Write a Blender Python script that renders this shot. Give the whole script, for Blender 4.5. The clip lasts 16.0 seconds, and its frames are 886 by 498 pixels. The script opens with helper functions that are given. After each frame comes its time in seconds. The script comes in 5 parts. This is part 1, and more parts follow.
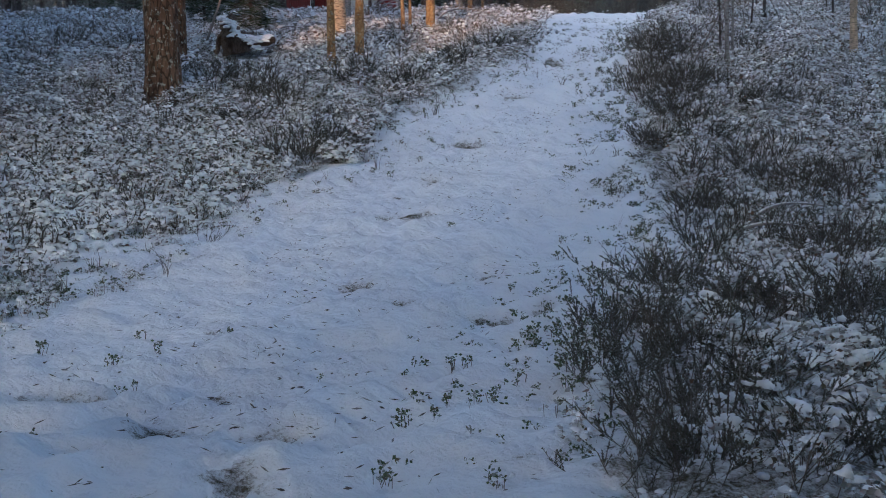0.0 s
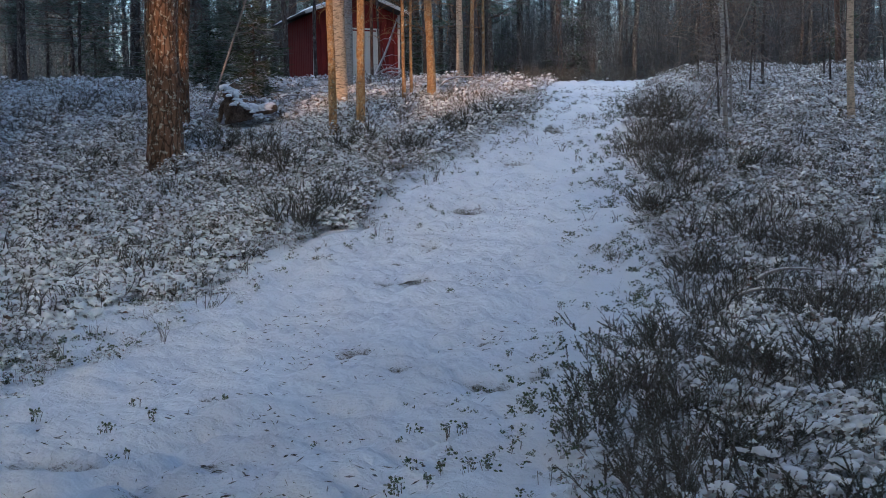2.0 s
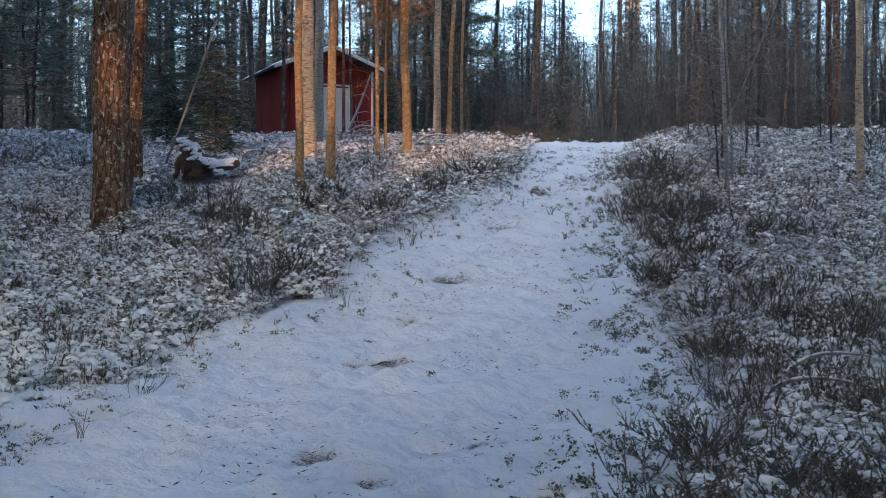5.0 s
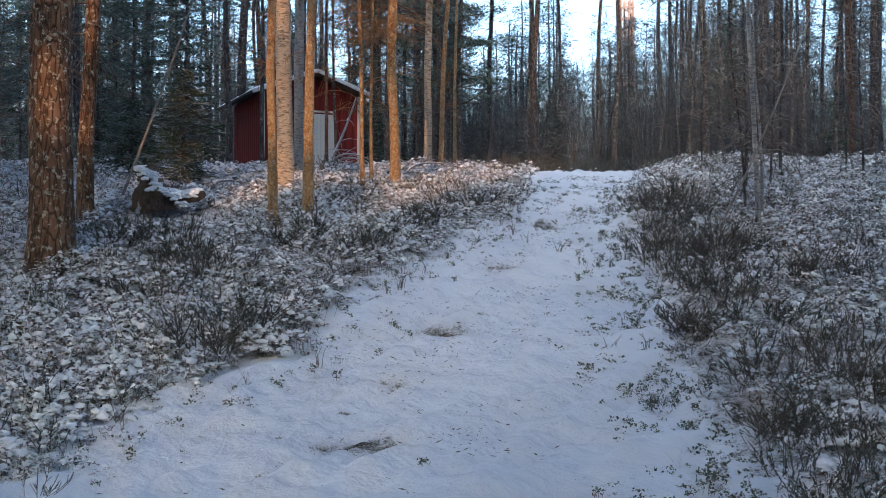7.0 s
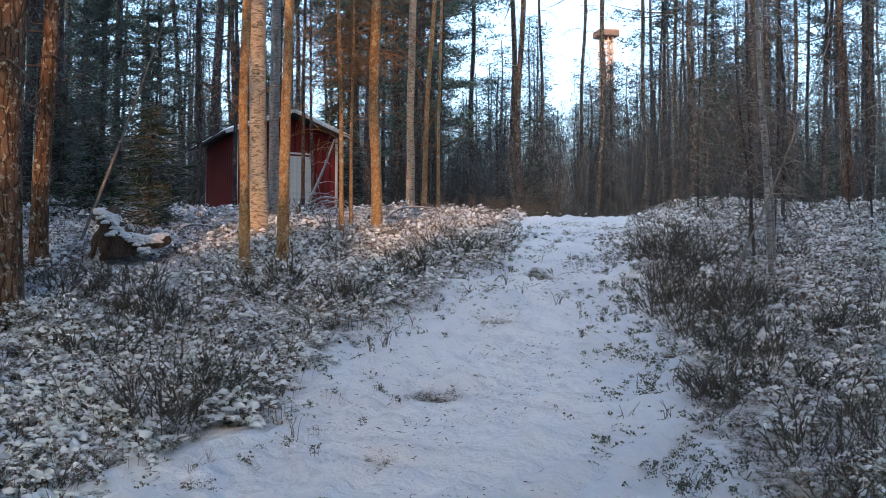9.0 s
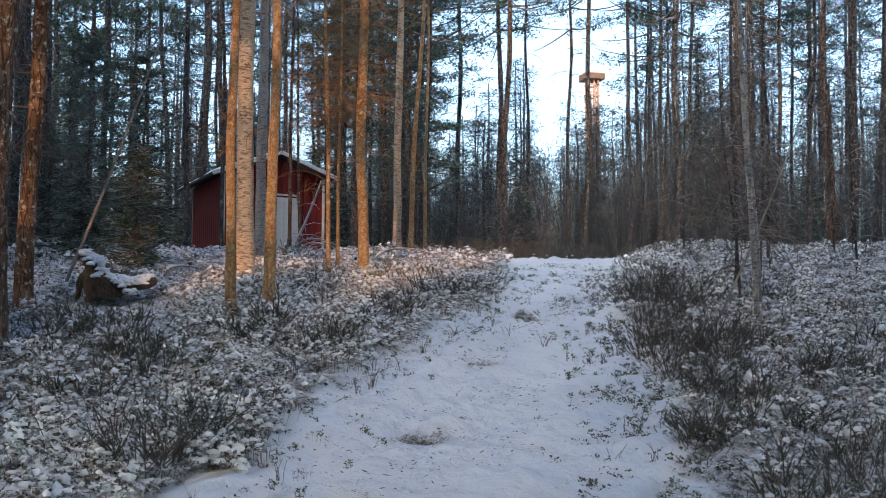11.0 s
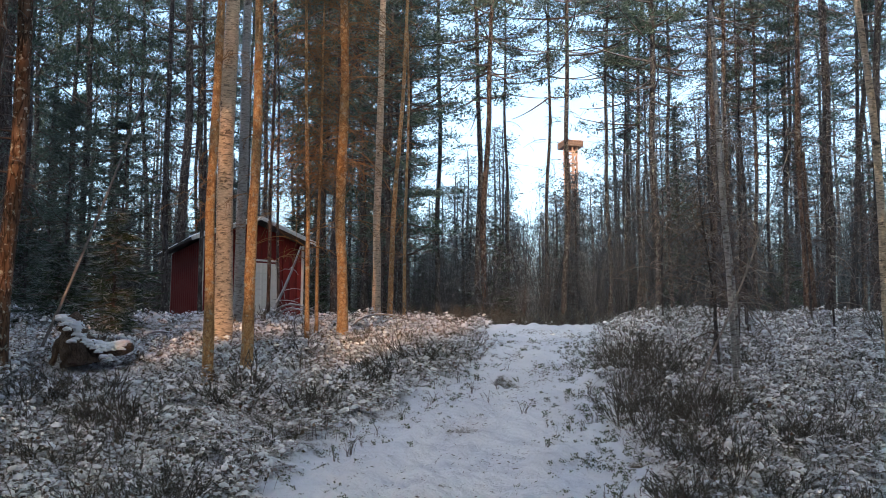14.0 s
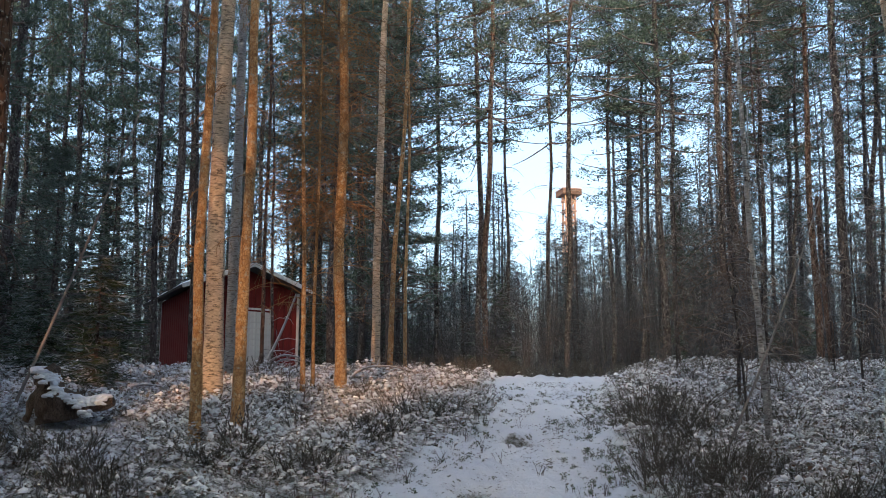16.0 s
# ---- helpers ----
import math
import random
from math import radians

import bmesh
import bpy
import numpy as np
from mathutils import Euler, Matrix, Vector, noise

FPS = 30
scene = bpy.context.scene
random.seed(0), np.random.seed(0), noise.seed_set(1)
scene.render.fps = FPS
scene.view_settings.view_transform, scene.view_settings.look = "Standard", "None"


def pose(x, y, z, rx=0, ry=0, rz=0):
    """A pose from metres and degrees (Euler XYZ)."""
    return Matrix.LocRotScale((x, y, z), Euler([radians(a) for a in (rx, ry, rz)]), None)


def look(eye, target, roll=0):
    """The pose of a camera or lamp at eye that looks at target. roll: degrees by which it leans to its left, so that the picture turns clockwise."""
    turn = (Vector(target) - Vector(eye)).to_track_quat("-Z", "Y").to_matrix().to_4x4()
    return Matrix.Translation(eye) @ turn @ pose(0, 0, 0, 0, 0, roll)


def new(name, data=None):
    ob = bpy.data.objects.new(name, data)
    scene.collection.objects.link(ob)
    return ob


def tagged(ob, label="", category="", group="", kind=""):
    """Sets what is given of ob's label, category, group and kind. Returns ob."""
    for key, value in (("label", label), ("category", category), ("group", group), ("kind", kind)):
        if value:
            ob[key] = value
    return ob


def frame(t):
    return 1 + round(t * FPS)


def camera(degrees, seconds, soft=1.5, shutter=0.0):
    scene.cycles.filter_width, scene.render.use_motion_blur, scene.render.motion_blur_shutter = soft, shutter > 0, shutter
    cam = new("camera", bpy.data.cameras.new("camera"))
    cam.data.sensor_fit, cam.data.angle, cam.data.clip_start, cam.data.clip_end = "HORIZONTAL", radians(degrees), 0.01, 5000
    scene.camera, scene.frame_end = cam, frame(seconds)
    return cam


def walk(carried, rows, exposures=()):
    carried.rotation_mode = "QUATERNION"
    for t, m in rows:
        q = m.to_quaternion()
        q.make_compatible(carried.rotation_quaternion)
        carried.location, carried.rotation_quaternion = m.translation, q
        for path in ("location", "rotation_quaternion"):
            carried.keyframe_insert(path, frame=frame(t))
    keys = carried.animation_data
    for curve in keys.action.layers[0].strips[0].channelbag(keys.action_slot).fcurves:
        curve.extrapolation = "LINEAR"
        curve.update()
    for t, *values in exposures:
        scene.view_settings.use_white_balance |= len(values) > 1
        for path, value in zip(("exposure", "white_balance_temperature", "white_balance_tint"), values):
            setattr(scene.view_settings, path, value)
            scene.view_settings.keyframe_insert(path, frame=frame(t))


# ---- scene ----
cam = camera(41.5, 16.0, 0.95)
PATH = [
    (0, 0.115, 0.000, 1.996, 0.925, -6.597, 0.336),
    (0.5, 0.126, 0.000, 1.997, 1.025, -5.921, 0.336),
    (1, 0.152, -0.002, 1.996, 1.166, -4.904, 0.510),
    (1.5, 0.162, -0.003, 1.996, 1.167, -4.034, 0.564),
    (2, 0.168, -0.004, 1.996, 1.120, -3.354, 0.531),
    (2.5, 0.174, -0.004, 1.996, 1.052, -2.713, 0.471),
    (3, 0.173, -0.005, 1.995, 0.917, -2.090, 0.516),
    (3.5, 0.141, 0.219, 1.983, 0.680, -1.643, 0.331),
    (4, 0.084, 0.650, 1.986, 0.118, -1.275, -0.028),
    (6.5, 0.028, 3.200, 2.048, -0.635, 1.231, -0.122),
    (7, 0.028, 3.739, 2.104, -0.801, 1.416, 0.015),
    (7.5, -0.077, 4.404, 2.166, -1.414, 1.921, -0.153),
    (8, -0.115, 4.791, 2.191, -1.909, 2.727, -0.170),
    (8.5, -0.097, 4.959, 2.207, -1.866, 3.207, -0.132),
    (9, -0.097, 4.959, 2.206, -2.032, 3.633, -0.131),
    (11.5, -0.097, 4.959, 2.207, -2.820, 6.208, -0.235),
    (12, -0.097, 4.959, 2.207, -2.957, 6.760, -0.343),
    (12.5, -0.097, 4.959, 2.207, -3.107, 7.389, -0.367),
    (13, -0.097, 4.959, 2.207, -3.348, 8.004, -0.338),
    (13.5, -0.097, 4.959, 2.207, -3.577, 8.472, -0.234),
    (14, -0.097, 4.959, 2.207, -3.711, 8.908, -0.175),
    (14.5, -0.097, 4.959, 2.207, -3.749, 9.301, -0.141),
    (15, -0.097, 4.959, 2.207, -3.704, 9.706, -0.130),
    (15.5, -0.163, 5.488, 2.270, -3.862, 9.985, -0.197),
    (16, -0.172, 5.990, 2.335, -3.969, 11.340, -0.166),
]
walk(cam, [(t, pose(x, y, z, 90 + pitch, roll, yaw)) for t, x, y, z, yaw, pitch, roll in PATH],
     exposures=[(0, 2.14, 5120, 9), (4, 2.20, 5220, 9), (8, 2.30, 5360, 9), (12, 2.24, 5620, 9), (16, 2.02, 5850, 9)])

# ---- world, sun ----
SUN_EL, SUN_AZ = 3.5, 15.0          # degrees; the sun stands low behind the walker, AZ to the left
GAPS = ((-9.6, -5.9), (1.0, 1.2))   # openings in the added, unseen wood behind, metres across the sun's way
LOW = (0.227, 0.41)                  # height of the young spruces in them, as a share of the old ones
world = bpy.data.worlds.new("sky")
scene.world = world
world.use_nodes = True
wn, wl = world.node_tree.nodes, world.node_tree.links
sky = wn.new("ShaderNodeTexSky")
sky.sky_type = "NISHITA"
sky.sun_disc = False
sky.sun_elevation = radians(12)
sky.sun_rotation = radians(180 + SUN_AZ)
sky.air_density, sky.dust_density, sky.ozone_density = 1.0, 6.3, 1.0
wl.new(sky.outputs[0], wn["Background"].inputs[0])
wn["Background"].inputs[1].default_value = 0.15
sun = new("sun", bpy.data.lights.new("sun", "SUN"))
sun.data.energy, sun.data.angle, sun.data.color = 0.64, radians(0.6), (1.0, 0.47, 0.17)
_s = Vector((-math.sin(radians(SUN_AZ)) * math.cos(radians(SUN_EL)), -math.cos(radians(SUN_AZ)) * math.cos(radians(SUN_EL)), math.sin(radians(SUN_EL))))
sun.matrix_world = look(_s * 60, (0, 0, 0))


# ---- materials ----
def material(name, rough=0.8, spec=0.3):
    m = bpy.data.materials.new(name)
    m.use_nodes = True
    nt = m.node_tree
    b = nt.nodes["Principled BSDF"]
    b.inputs["Roughness"].default_value = rough
    b.inputs["Specular IOR Level"].default_value = spec
    return m, nt, b


def nd(nt, kind, **values):
    n = nt.nodes.new("ShaderNode" + kind)
    for k, v in values.items():
        n.inputs[k.replace("_", " ")].default_value = v
    return n


def ramp(nt, source, stops):
    r = nt.nodes.new("ShaderNodeValToRGB")
    while len(r.color_ramp.elements) < len(stops):
        r.color_ramp.elements.new(0.5)
    for e, (p, c) in zip(r.color_ramp.elements, stops):
        e.position, e.color = p, (*c, 1)
    nt.links.new(source, r.inputs[0])
    return r.outputs[0]


def mix(nt, fac, a, b):
    n = nt.nodes.new("ShaderNodeMix")
    n.data_type = "RGBA"
    for socket, v in ((n.inputs[0], fac), (n.inputs[6], a), (n.inputs[7], b)):
        if isinstance(v, bpy.types.NodeSocket):
            nt.links.new(v, socket)
        else:
            socket.default_value = v if isinstance(v, float) else (*v, 1)
    return n.outputs[2]


def maths(nt, op, a, b=0.0):
    n = nt.nodes.new("ShaderNodeMath")
    n.operation, n.use_clamp = op, op in ("MULTIPLY_ADD",)
    for socket, v in zip(n.inputs, (a, b)):
        if isinstance(v, bpy.types.NodeSocket):
            nt.links.new(v, socket)
        else:
            socket.default_value = v
    return n.outputs[0]


def coords(nt, scale=(1, 1, 1), which="Object"):
    tc = nt.nodes.new("ShaderNodeTexCoord")
    mp = nt.nodes.new("ShaderNodeMapping")
    mp.inputs["Scale"].default_value = scale
    nt.links.new(tc.outputs[which], mp.inputs[0])
    return mp.outputs[0]


def noise_of(nt, co, scale, detail=4.0, rough=0.6):
    n = nd(nt, "TexNoise", Scale=scale, Detail=detail, Roughness=rough)
    nt.links.new(co, n.inputs["Vector"])
    return n.outputs[0]


def bump(nt, b, height, strength, distance):
    n = nd(nt, "Bump", Strength=strength, Distance=distance)
    nt.links.new(height, n.inputs["Height"])
    nt.links.new(n.outputs[0], b.inputs["Normal"])


def up_facing(nt):
    """How far the surface looks upward, where snow and rime settle."""
    g = nt.nodes.new("ShaderNodeNewGeometry")
    s = nt.nodes.new("ShaderNodeSeparateXYZ")
    nt.links.new(g.outputs["Normal"], s.inputs[0])
    return s.outputs[2]


def island(nt):
    g = nt.nodes.new("ShaderNodeNewGeometry")
    return g.outputs["Random Per Island"]


SNOW = (0.80, 0.83, 0.88)


def snow_material():
    m, nt, b = material("snow", 0.75, 0.25)
    co = coords(nt)
    n1, n2 = noise_of(nt, co, 1.3, 5), noise_of(nt, co, 38, 3)
    nt.links.new(ramp(nt, n1, ((0.3, (0.72, 0.76, 0.82)), (0.7, (0.86, 0.88, 0.91)))), b.inputs["Base Color"])
    bump(nt, b, maths(nt, "ADD", maths(nt, "MULTIPLY", n2, 0.4), noise_of(nt, co, 9, 4)), 0.5, 0.02)
    return m


def ground_material():
    """Snow on the track, with litter and moss showing through it; under the undergrowth thin snow over litter."""
    m, nt, b = material("snowy_ground", 0.85, 0.2)
    co = coords(nt)
    at = nt.nodes.new("ShaderNodeAttribute")
    at.attribute_name = "cover"
    cover = at.outputs["Fac"]
    sp = nt.nodes.new("ShaderNodeAttribute")
    sp.attribute_name = "open"
    opened = sp.outputs["Fac"]
    n_big, n_mid, n_fine = noise_of(nt, co, 0.9, 5), noise_of(nt, co, 6.5, 3, 0.5), noise_of(nt, co, 60, 4, 0.75)
    snow = ramp(nt, n_big, ((0.3, (0.74, 0.77, 0.83)), (0.7, (0.86, 0.88, 0.91))))
    litter = ramp(nt, n_fine, ((0.25, (0.045, 0.034, 0.028)), (0.5, (0.13, 0.088, 0.068)), (0.75, (0.27, 0.20, 0.165))))
    moss = mix(nt, n_mid, litter, (0.05, 0.06, 0.025))
    # bare spots: few on the track, many in the undergrowth
    grain = noise_of(nt, co, 17, 5, 0.7)
    s = maths(nt, "ADD", maths(nt, "MULTIPLY", maths(nt, "ADD", n_mid, grain), 0.3), maths(nt, "MULTIPLY", n_fine, 0.4))
    edge = maths(nt, "SUBTRACT", s, maths(nt, "SUBTRACT", 0.68, maths(nt, "ADD", maths(nt, "MULTIPLY", cover, 0.20), maths(nt, "MULTIPLY", opened, 0.265))))
    bare = nt.nodes.new("ShaderNodeMapRange")
    bare.inputs["From Min"].default_value, bare.inputs["From Max"].default_value = -0.03, 0.10
    nt.links.new(edge, bare.inputs[0])
    nt.links.new(mix(nt, bare.outputs[0], snow, moss), b.inputs["Base Color"])
    h = maths(nt, "SUBTRACT", maths(nt, "ADD", maths(nt, "MULTIPLY", n_mid, 1.5), maths(nt, "MULTIPLY", n_fine, 0.18)), maths(nt, "MULTIPLY", bare.outputs[0], 0.5))
    bump(nt, b, maths(nt, "ADD", h, maths(nt, "MULTIPLY", grain, 0.4)), 0.85, 0.048)
    return m


def bark(name, stops, scale, crack, lichen=0.0, spec=0.15, stretch=0.28):
    """Flaking bark: plates long up the stem, dark cracks, specks of lichen."""
    m, nt, b = material(name, 0.9, spec)
    co = coords(nt, (1, 1, stretch))
    v = nd(nt, "TexVoronoi", Scale=scale)
    v.feature = "DISTANCE_TO_EDGE"
    nt.links.new(mix(nt, 0.08, co, nd(nt, "TexNoise", Scale=9.0).outputs[1]), v.inputs["Vector"])
    n1, n2 = noise_of(nt, co, scale * 0.45, 6, 0.65), noise_of(nt, co, scale * 3, 4, 0.7)
    plates = ramp(nt, n1, stops)
    cr = nt.nodes.new("ShaderNodeMapRange")
    cr.inputs["From Max"].default_value = 0.12
    nt.links.new(v.outputs["Distance"], cr.inputs[0])
    dark = mix(nt, cr.outputs[0], crack, plates)
    grain = mix(nt, maths(nt, "MULTIPLY", n2, 0.5), dark, crack)
    if lichen:
        l = nt.nodes.new("ShaderNodeMapRange")
        l.inputs["From Min"].default_value, l.inputs["From Max"].default_value = 0.56, 0.62
        nt.links.new(noise_of(nt, coords(nt), 14, 5, 0.7), l.inputs[0])
        grain = mix(nt, maths(nt, "MULTIPLY", l.outputs[0], lichen), grain, (0.42, 0.44, 0.38))
    nt.links.new(grain, b.inputs["Base Color"])
    bump(nt, b, maths(nt, "ADD", cr.outputs[0], n2), 0.8, 0.02)
    return m


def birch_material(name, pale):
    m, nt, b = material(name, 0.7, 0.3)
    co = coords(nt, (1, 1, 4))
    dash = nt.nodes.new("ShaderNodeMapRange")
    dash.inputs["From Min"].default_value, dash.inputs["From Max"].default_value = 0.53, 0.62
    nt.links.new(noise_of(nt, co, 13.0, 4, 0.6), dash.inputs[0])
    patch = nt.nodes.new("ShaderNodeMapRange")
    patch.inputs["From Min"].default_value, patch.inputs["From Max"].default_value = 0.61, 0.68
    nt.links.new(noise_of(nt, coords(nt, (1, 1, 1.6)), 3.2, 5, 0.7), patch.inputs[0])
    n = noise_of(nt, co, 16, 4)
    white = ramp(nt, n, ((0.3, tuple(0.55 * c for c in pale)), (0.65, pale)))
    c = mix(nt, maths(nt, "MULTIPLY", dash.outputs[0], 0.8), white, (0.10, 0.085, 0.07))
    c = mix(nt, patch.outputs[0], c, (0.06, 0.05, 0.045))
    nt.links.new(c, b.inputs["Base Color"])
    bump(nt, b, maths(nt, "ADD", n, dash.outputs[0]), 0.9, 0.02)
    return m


def leaf_material(name, stops, rime, rime_at=0.35):
    """Leaves or needles, each a little different, with rime where they look upward."""
    m, nt, b = material(name, 0.65, 0.25)
    co = coords(nt)
    base = ramp(nt, island(nt), stops)
    up = nt.nodes.new("ShaderNodeMapRange")
    up.inputs["From Min"].default_value, up.inputs["From Max"].default_value = rime_at, rime_at + 0.4
    nt.links.new(maths(nt, "ABSOLUTE", up_facing(nt)), up.inputs[0])
    fac = maths(nt, "MULTIPLY", maths(nt, "MULTIPLY", up.outputs[0], rime), ramp(nt, noise_of(nt, co, 5, 3), ((0.35, (0.2,) * 3), (0.65, (1,) * 3))))
    nt.links.new(mix(nt, fac, base, SNOW), b.inputs["Base Color"])
    return m


def twig_material(name, c1, c2, rime=0.0):
    m, nt, b = material(name, 0.85, 0.15)
    c = ramp(nt, noise_of(nt, coords(nt), 11, 4), ((0.3, c1), (0.7, c2)))
    if rime:
        up = nt.nodes.new("ShaderNodeMapRange")
        up.inputs["From Min"].default_value, up.inputs["From Max"].default_value = 0.2, 0.7
        nt.links.new(up_facing(nt), up.inputs[0])
        c = mix(nt, maths(nt, "MULTIPLY", up.outputs[0], rime), c, SNOW)
    nt.links.new(c, b.inputs["Base Color"])
    return m


def board_material(name, c1, c2, rough=0.75):
    m, nt, b = material(name, rough, 0.25)
    co = coords(nt, (1, 1, 0.15))
    n = noise_of(nt, co, 18, 5, 0.65)
    nt.links.new(ramp(nt, n, ((0.3, c1), (0.7, c2))), b.inputs["Base Color"])
    bump(nt, b, n, 0.3, 0.004)
    return m


M_SNOW = snow_material()
M_GROUND = ground_material()
# pine bark coloured warmer and lighter for the stems in the sun
M_PINE_SUNLIT = bark("pine_bark_sunlit", ((0.3, (0.10, 0.062, 0.042)), (0.5, (0.19, 0.115, 0.075)), (0.75, (0.34, 0.235, 0.165))), 15, (0.04, 0.028, 0.02), 0.8)
# the same bark darker and greyer, with cool shade put into the colour
M_PINE_SHADED = bark("pine_bark_shaded", ((0.3, (0.066, 0.059, 0.061)), (0.55, (0.110, 0.099, 0.101)), (0.8, (0.18, 0.163, 0.163))), 15, (0.03, 0.024, 0.022), 0.35)
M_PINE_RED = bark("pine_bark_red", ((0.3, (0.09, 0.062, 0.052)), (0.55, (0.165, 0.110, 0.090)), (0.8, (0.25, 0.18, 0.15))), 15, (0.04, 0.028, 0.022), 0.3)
# young pine bark with the low sun's warmth and brightness put into its colour
M_YOUNG_SUNLIT = bark("young_pine_bark_sunlit", ((0.34, (0.27, 0.145, 0.065)), (0.5, (0.54, 0.35, 0.175)), (0.68, (0.72, 0.55, 0.34))), 30, (0.24, 0.14, 0.07), 0.7, stretch=0.8)
# white birch bark, its pale tone warmed in colour to look sunlit
M_BIRCH_SUNLIT = birch_material("birch_bark_sunlit", (0.64, 0.52, 0.39))
# birch bark greyed in colour to look shaded
M_BIRCH_SHADED = birch_material("birch_bark_shaded", (0.40, 0.39, 0.38))
M_NEEDLE = leaf_material("pine_needles", ((0.0, (0.030, 0.052, 0.038)), (0.5, (0.050, 0.080, 0.056)), (1.0, (0.080, 0.115, 0.084))), 0.22)
M_NEEDLE_FAR = leaf_material("rimed_needles", ((0.0, (0.026, 0.037, 0.038)), (1.0, (0.060, 0.074, 0.076))), 0.18, 0.3)
M_SPRUCE = leaf_material("spruce_needles", ((0.0, (0.020, 0.038, 0.022)), (1.0, (0.04, 0.065, 0.035))), 0.5, 0.5)
M_BRANCH = twig_material("pine_branch", (0.06, 0.047, 0.04), (0.13, 0.10, 0.085), 0.12)
M_TWIG = twig_material("bare_twig", (0.07, 0.05, 0.04), (0.16, 0.12, 0.09), 0.25)
M_RIMED_TWIG = twig_material("rimed_twig", (0.16, 0.15, 0.15), (0.32, 0.31, 0.31), 0.8)
M_BUSH_TWIG = twig_material("bush_twig", (0.042, 0.042, 0.045), (0.09, 0.09, 0.095), 0.2)
M_DEAD = twig_material("dead_stem", (0.14, 0.13, 0.125), (0.24, 0.22, 0.21))
M_DRY_TWIG = twig_material("dry_twig", (0.16, 0.095, 0.045), (0.27, 0.165, 0.085))
M_STEM = twig_material("shrub_stem", (0.075, 0.066, 0.060), (0.155, 0.135, 0.122), 0.3)
M_BERRY_LEAF = leaf_material("berry_leaf", ((0.0, (0.042, 0.048, 0.028)), (0.4, (0.075, 0.075, 0.046)), (0.7, (0.13, 0.09, 0.06)), (1.0, (0.20, 0.12, 0.08))), 0.78, 0.05)
M_SPRIG_LEAF = leaf_material("sprig_leaf", ((0.0, (0.045, 0.07, 0.03)), (0.7, (0.08, 0.105, 0.05)), (1.0, (0.13, 0.10, 0.06))), 0.6, 0.5)
M_HEATHER = leaf_material("heather_leaf", ((0.0, (0.038, 0.040, 0.030)), (0.4, (0.064, 0.066, 0.046)), (0.75, (0.088, 0.086, 0.066)), (1.0, (0.14, 0.115, 0.10))), 0.35, 0.6)
M_RED = board_material("red_paint", (0.085, 0.008, 0.008), (0.15, 0.016, 0.014))
M_WHITE = board_material("white_paint", (0.40, 0.41, 0.40), (0.58, 0.59, 0.57))
M_FELT = board_material("dark_roof_boards", (0.03, 0.028, 0.027), (0.07, 0.06, 0.055))
M_OLDWOOD = bark("weathered_wood", ((0.3, (0.10, 0.075, 0.06)), (0.55, (0.26, 0.195, 0.15)), (0.8, (0.42, 0.34, 0.27))), 42, (0.055, 0.040, 0.032))
M_TOWER = board_material("tower_boards", (0.26, 0.16, 0.12), (0.38, 0.25, 0.19))
M_TOWER_ROOF = board_material("tower_roof_boards", (0.09, 0.055, 0.045), (0.15, 0.10, 0.08))


# ---- mesh building ----
class Soup:
    """Collects vertices, faces and material indices, and makes one mesh of them."""

    def __init__(self):
        self.v, self.f, self.m, self.n = [], [], [], 0

    def add(self, verts, faces, mat=0):
        verts = np.asarray(verts, float).reshape(-1, 3)
        faces = np.asarray(faces, int)
        self.v.append(verts)
        self.f.append(faces + self.n)
        self.m.append(np.full(len(faces), mat))
        self.n += len(verts)

    def merge(self, other, matrix):
        for f, m in zip(other.f, other.m):
            self.f.append(f + self.n)
            self.m.append(m)
        v = np.concatenate(other.v)
        a = np.asarray(matrix)
        self.v.append(v @ a[:3, :3].T + a[:3, 3])
        self.n += len(v)

    def mesh(self, name, mats, smooth=True):
        me = bpy.data.meshes.new(name)
        v = np.concatenate(self.v)
        sizes = np.concatenate([np.full(len(f), f.shape[1]) for f in self.f])
        loops = np.concatenate([f.ravel() for f in self.f])
        me.vertices.add(len(v))
        me.vertices.foreach_set("co", v.astype(np.float32).ravel())
        me.loops.add(len(loops))
        me.loops.foreach_set("vertex_index", loops.astype(np.int32))
        me.polygons.add(len(sizes))
        starts = np.concatenate([[0], np.cumsum(sizes)[:-1]])
        me.polygons.foreach_set("loop_start", starts.astype(np.int32))
        for m in mats:
            me.materials.append(m)
        me.polygons.foreach_set("material_index", np.concatenate(self.m).astype(np.int32))
        me.polygons.foreach_set("use_smooth", np.full(len(sizes), smooth))
        me.update(calc_edges=True)
        me.validate()
        return me


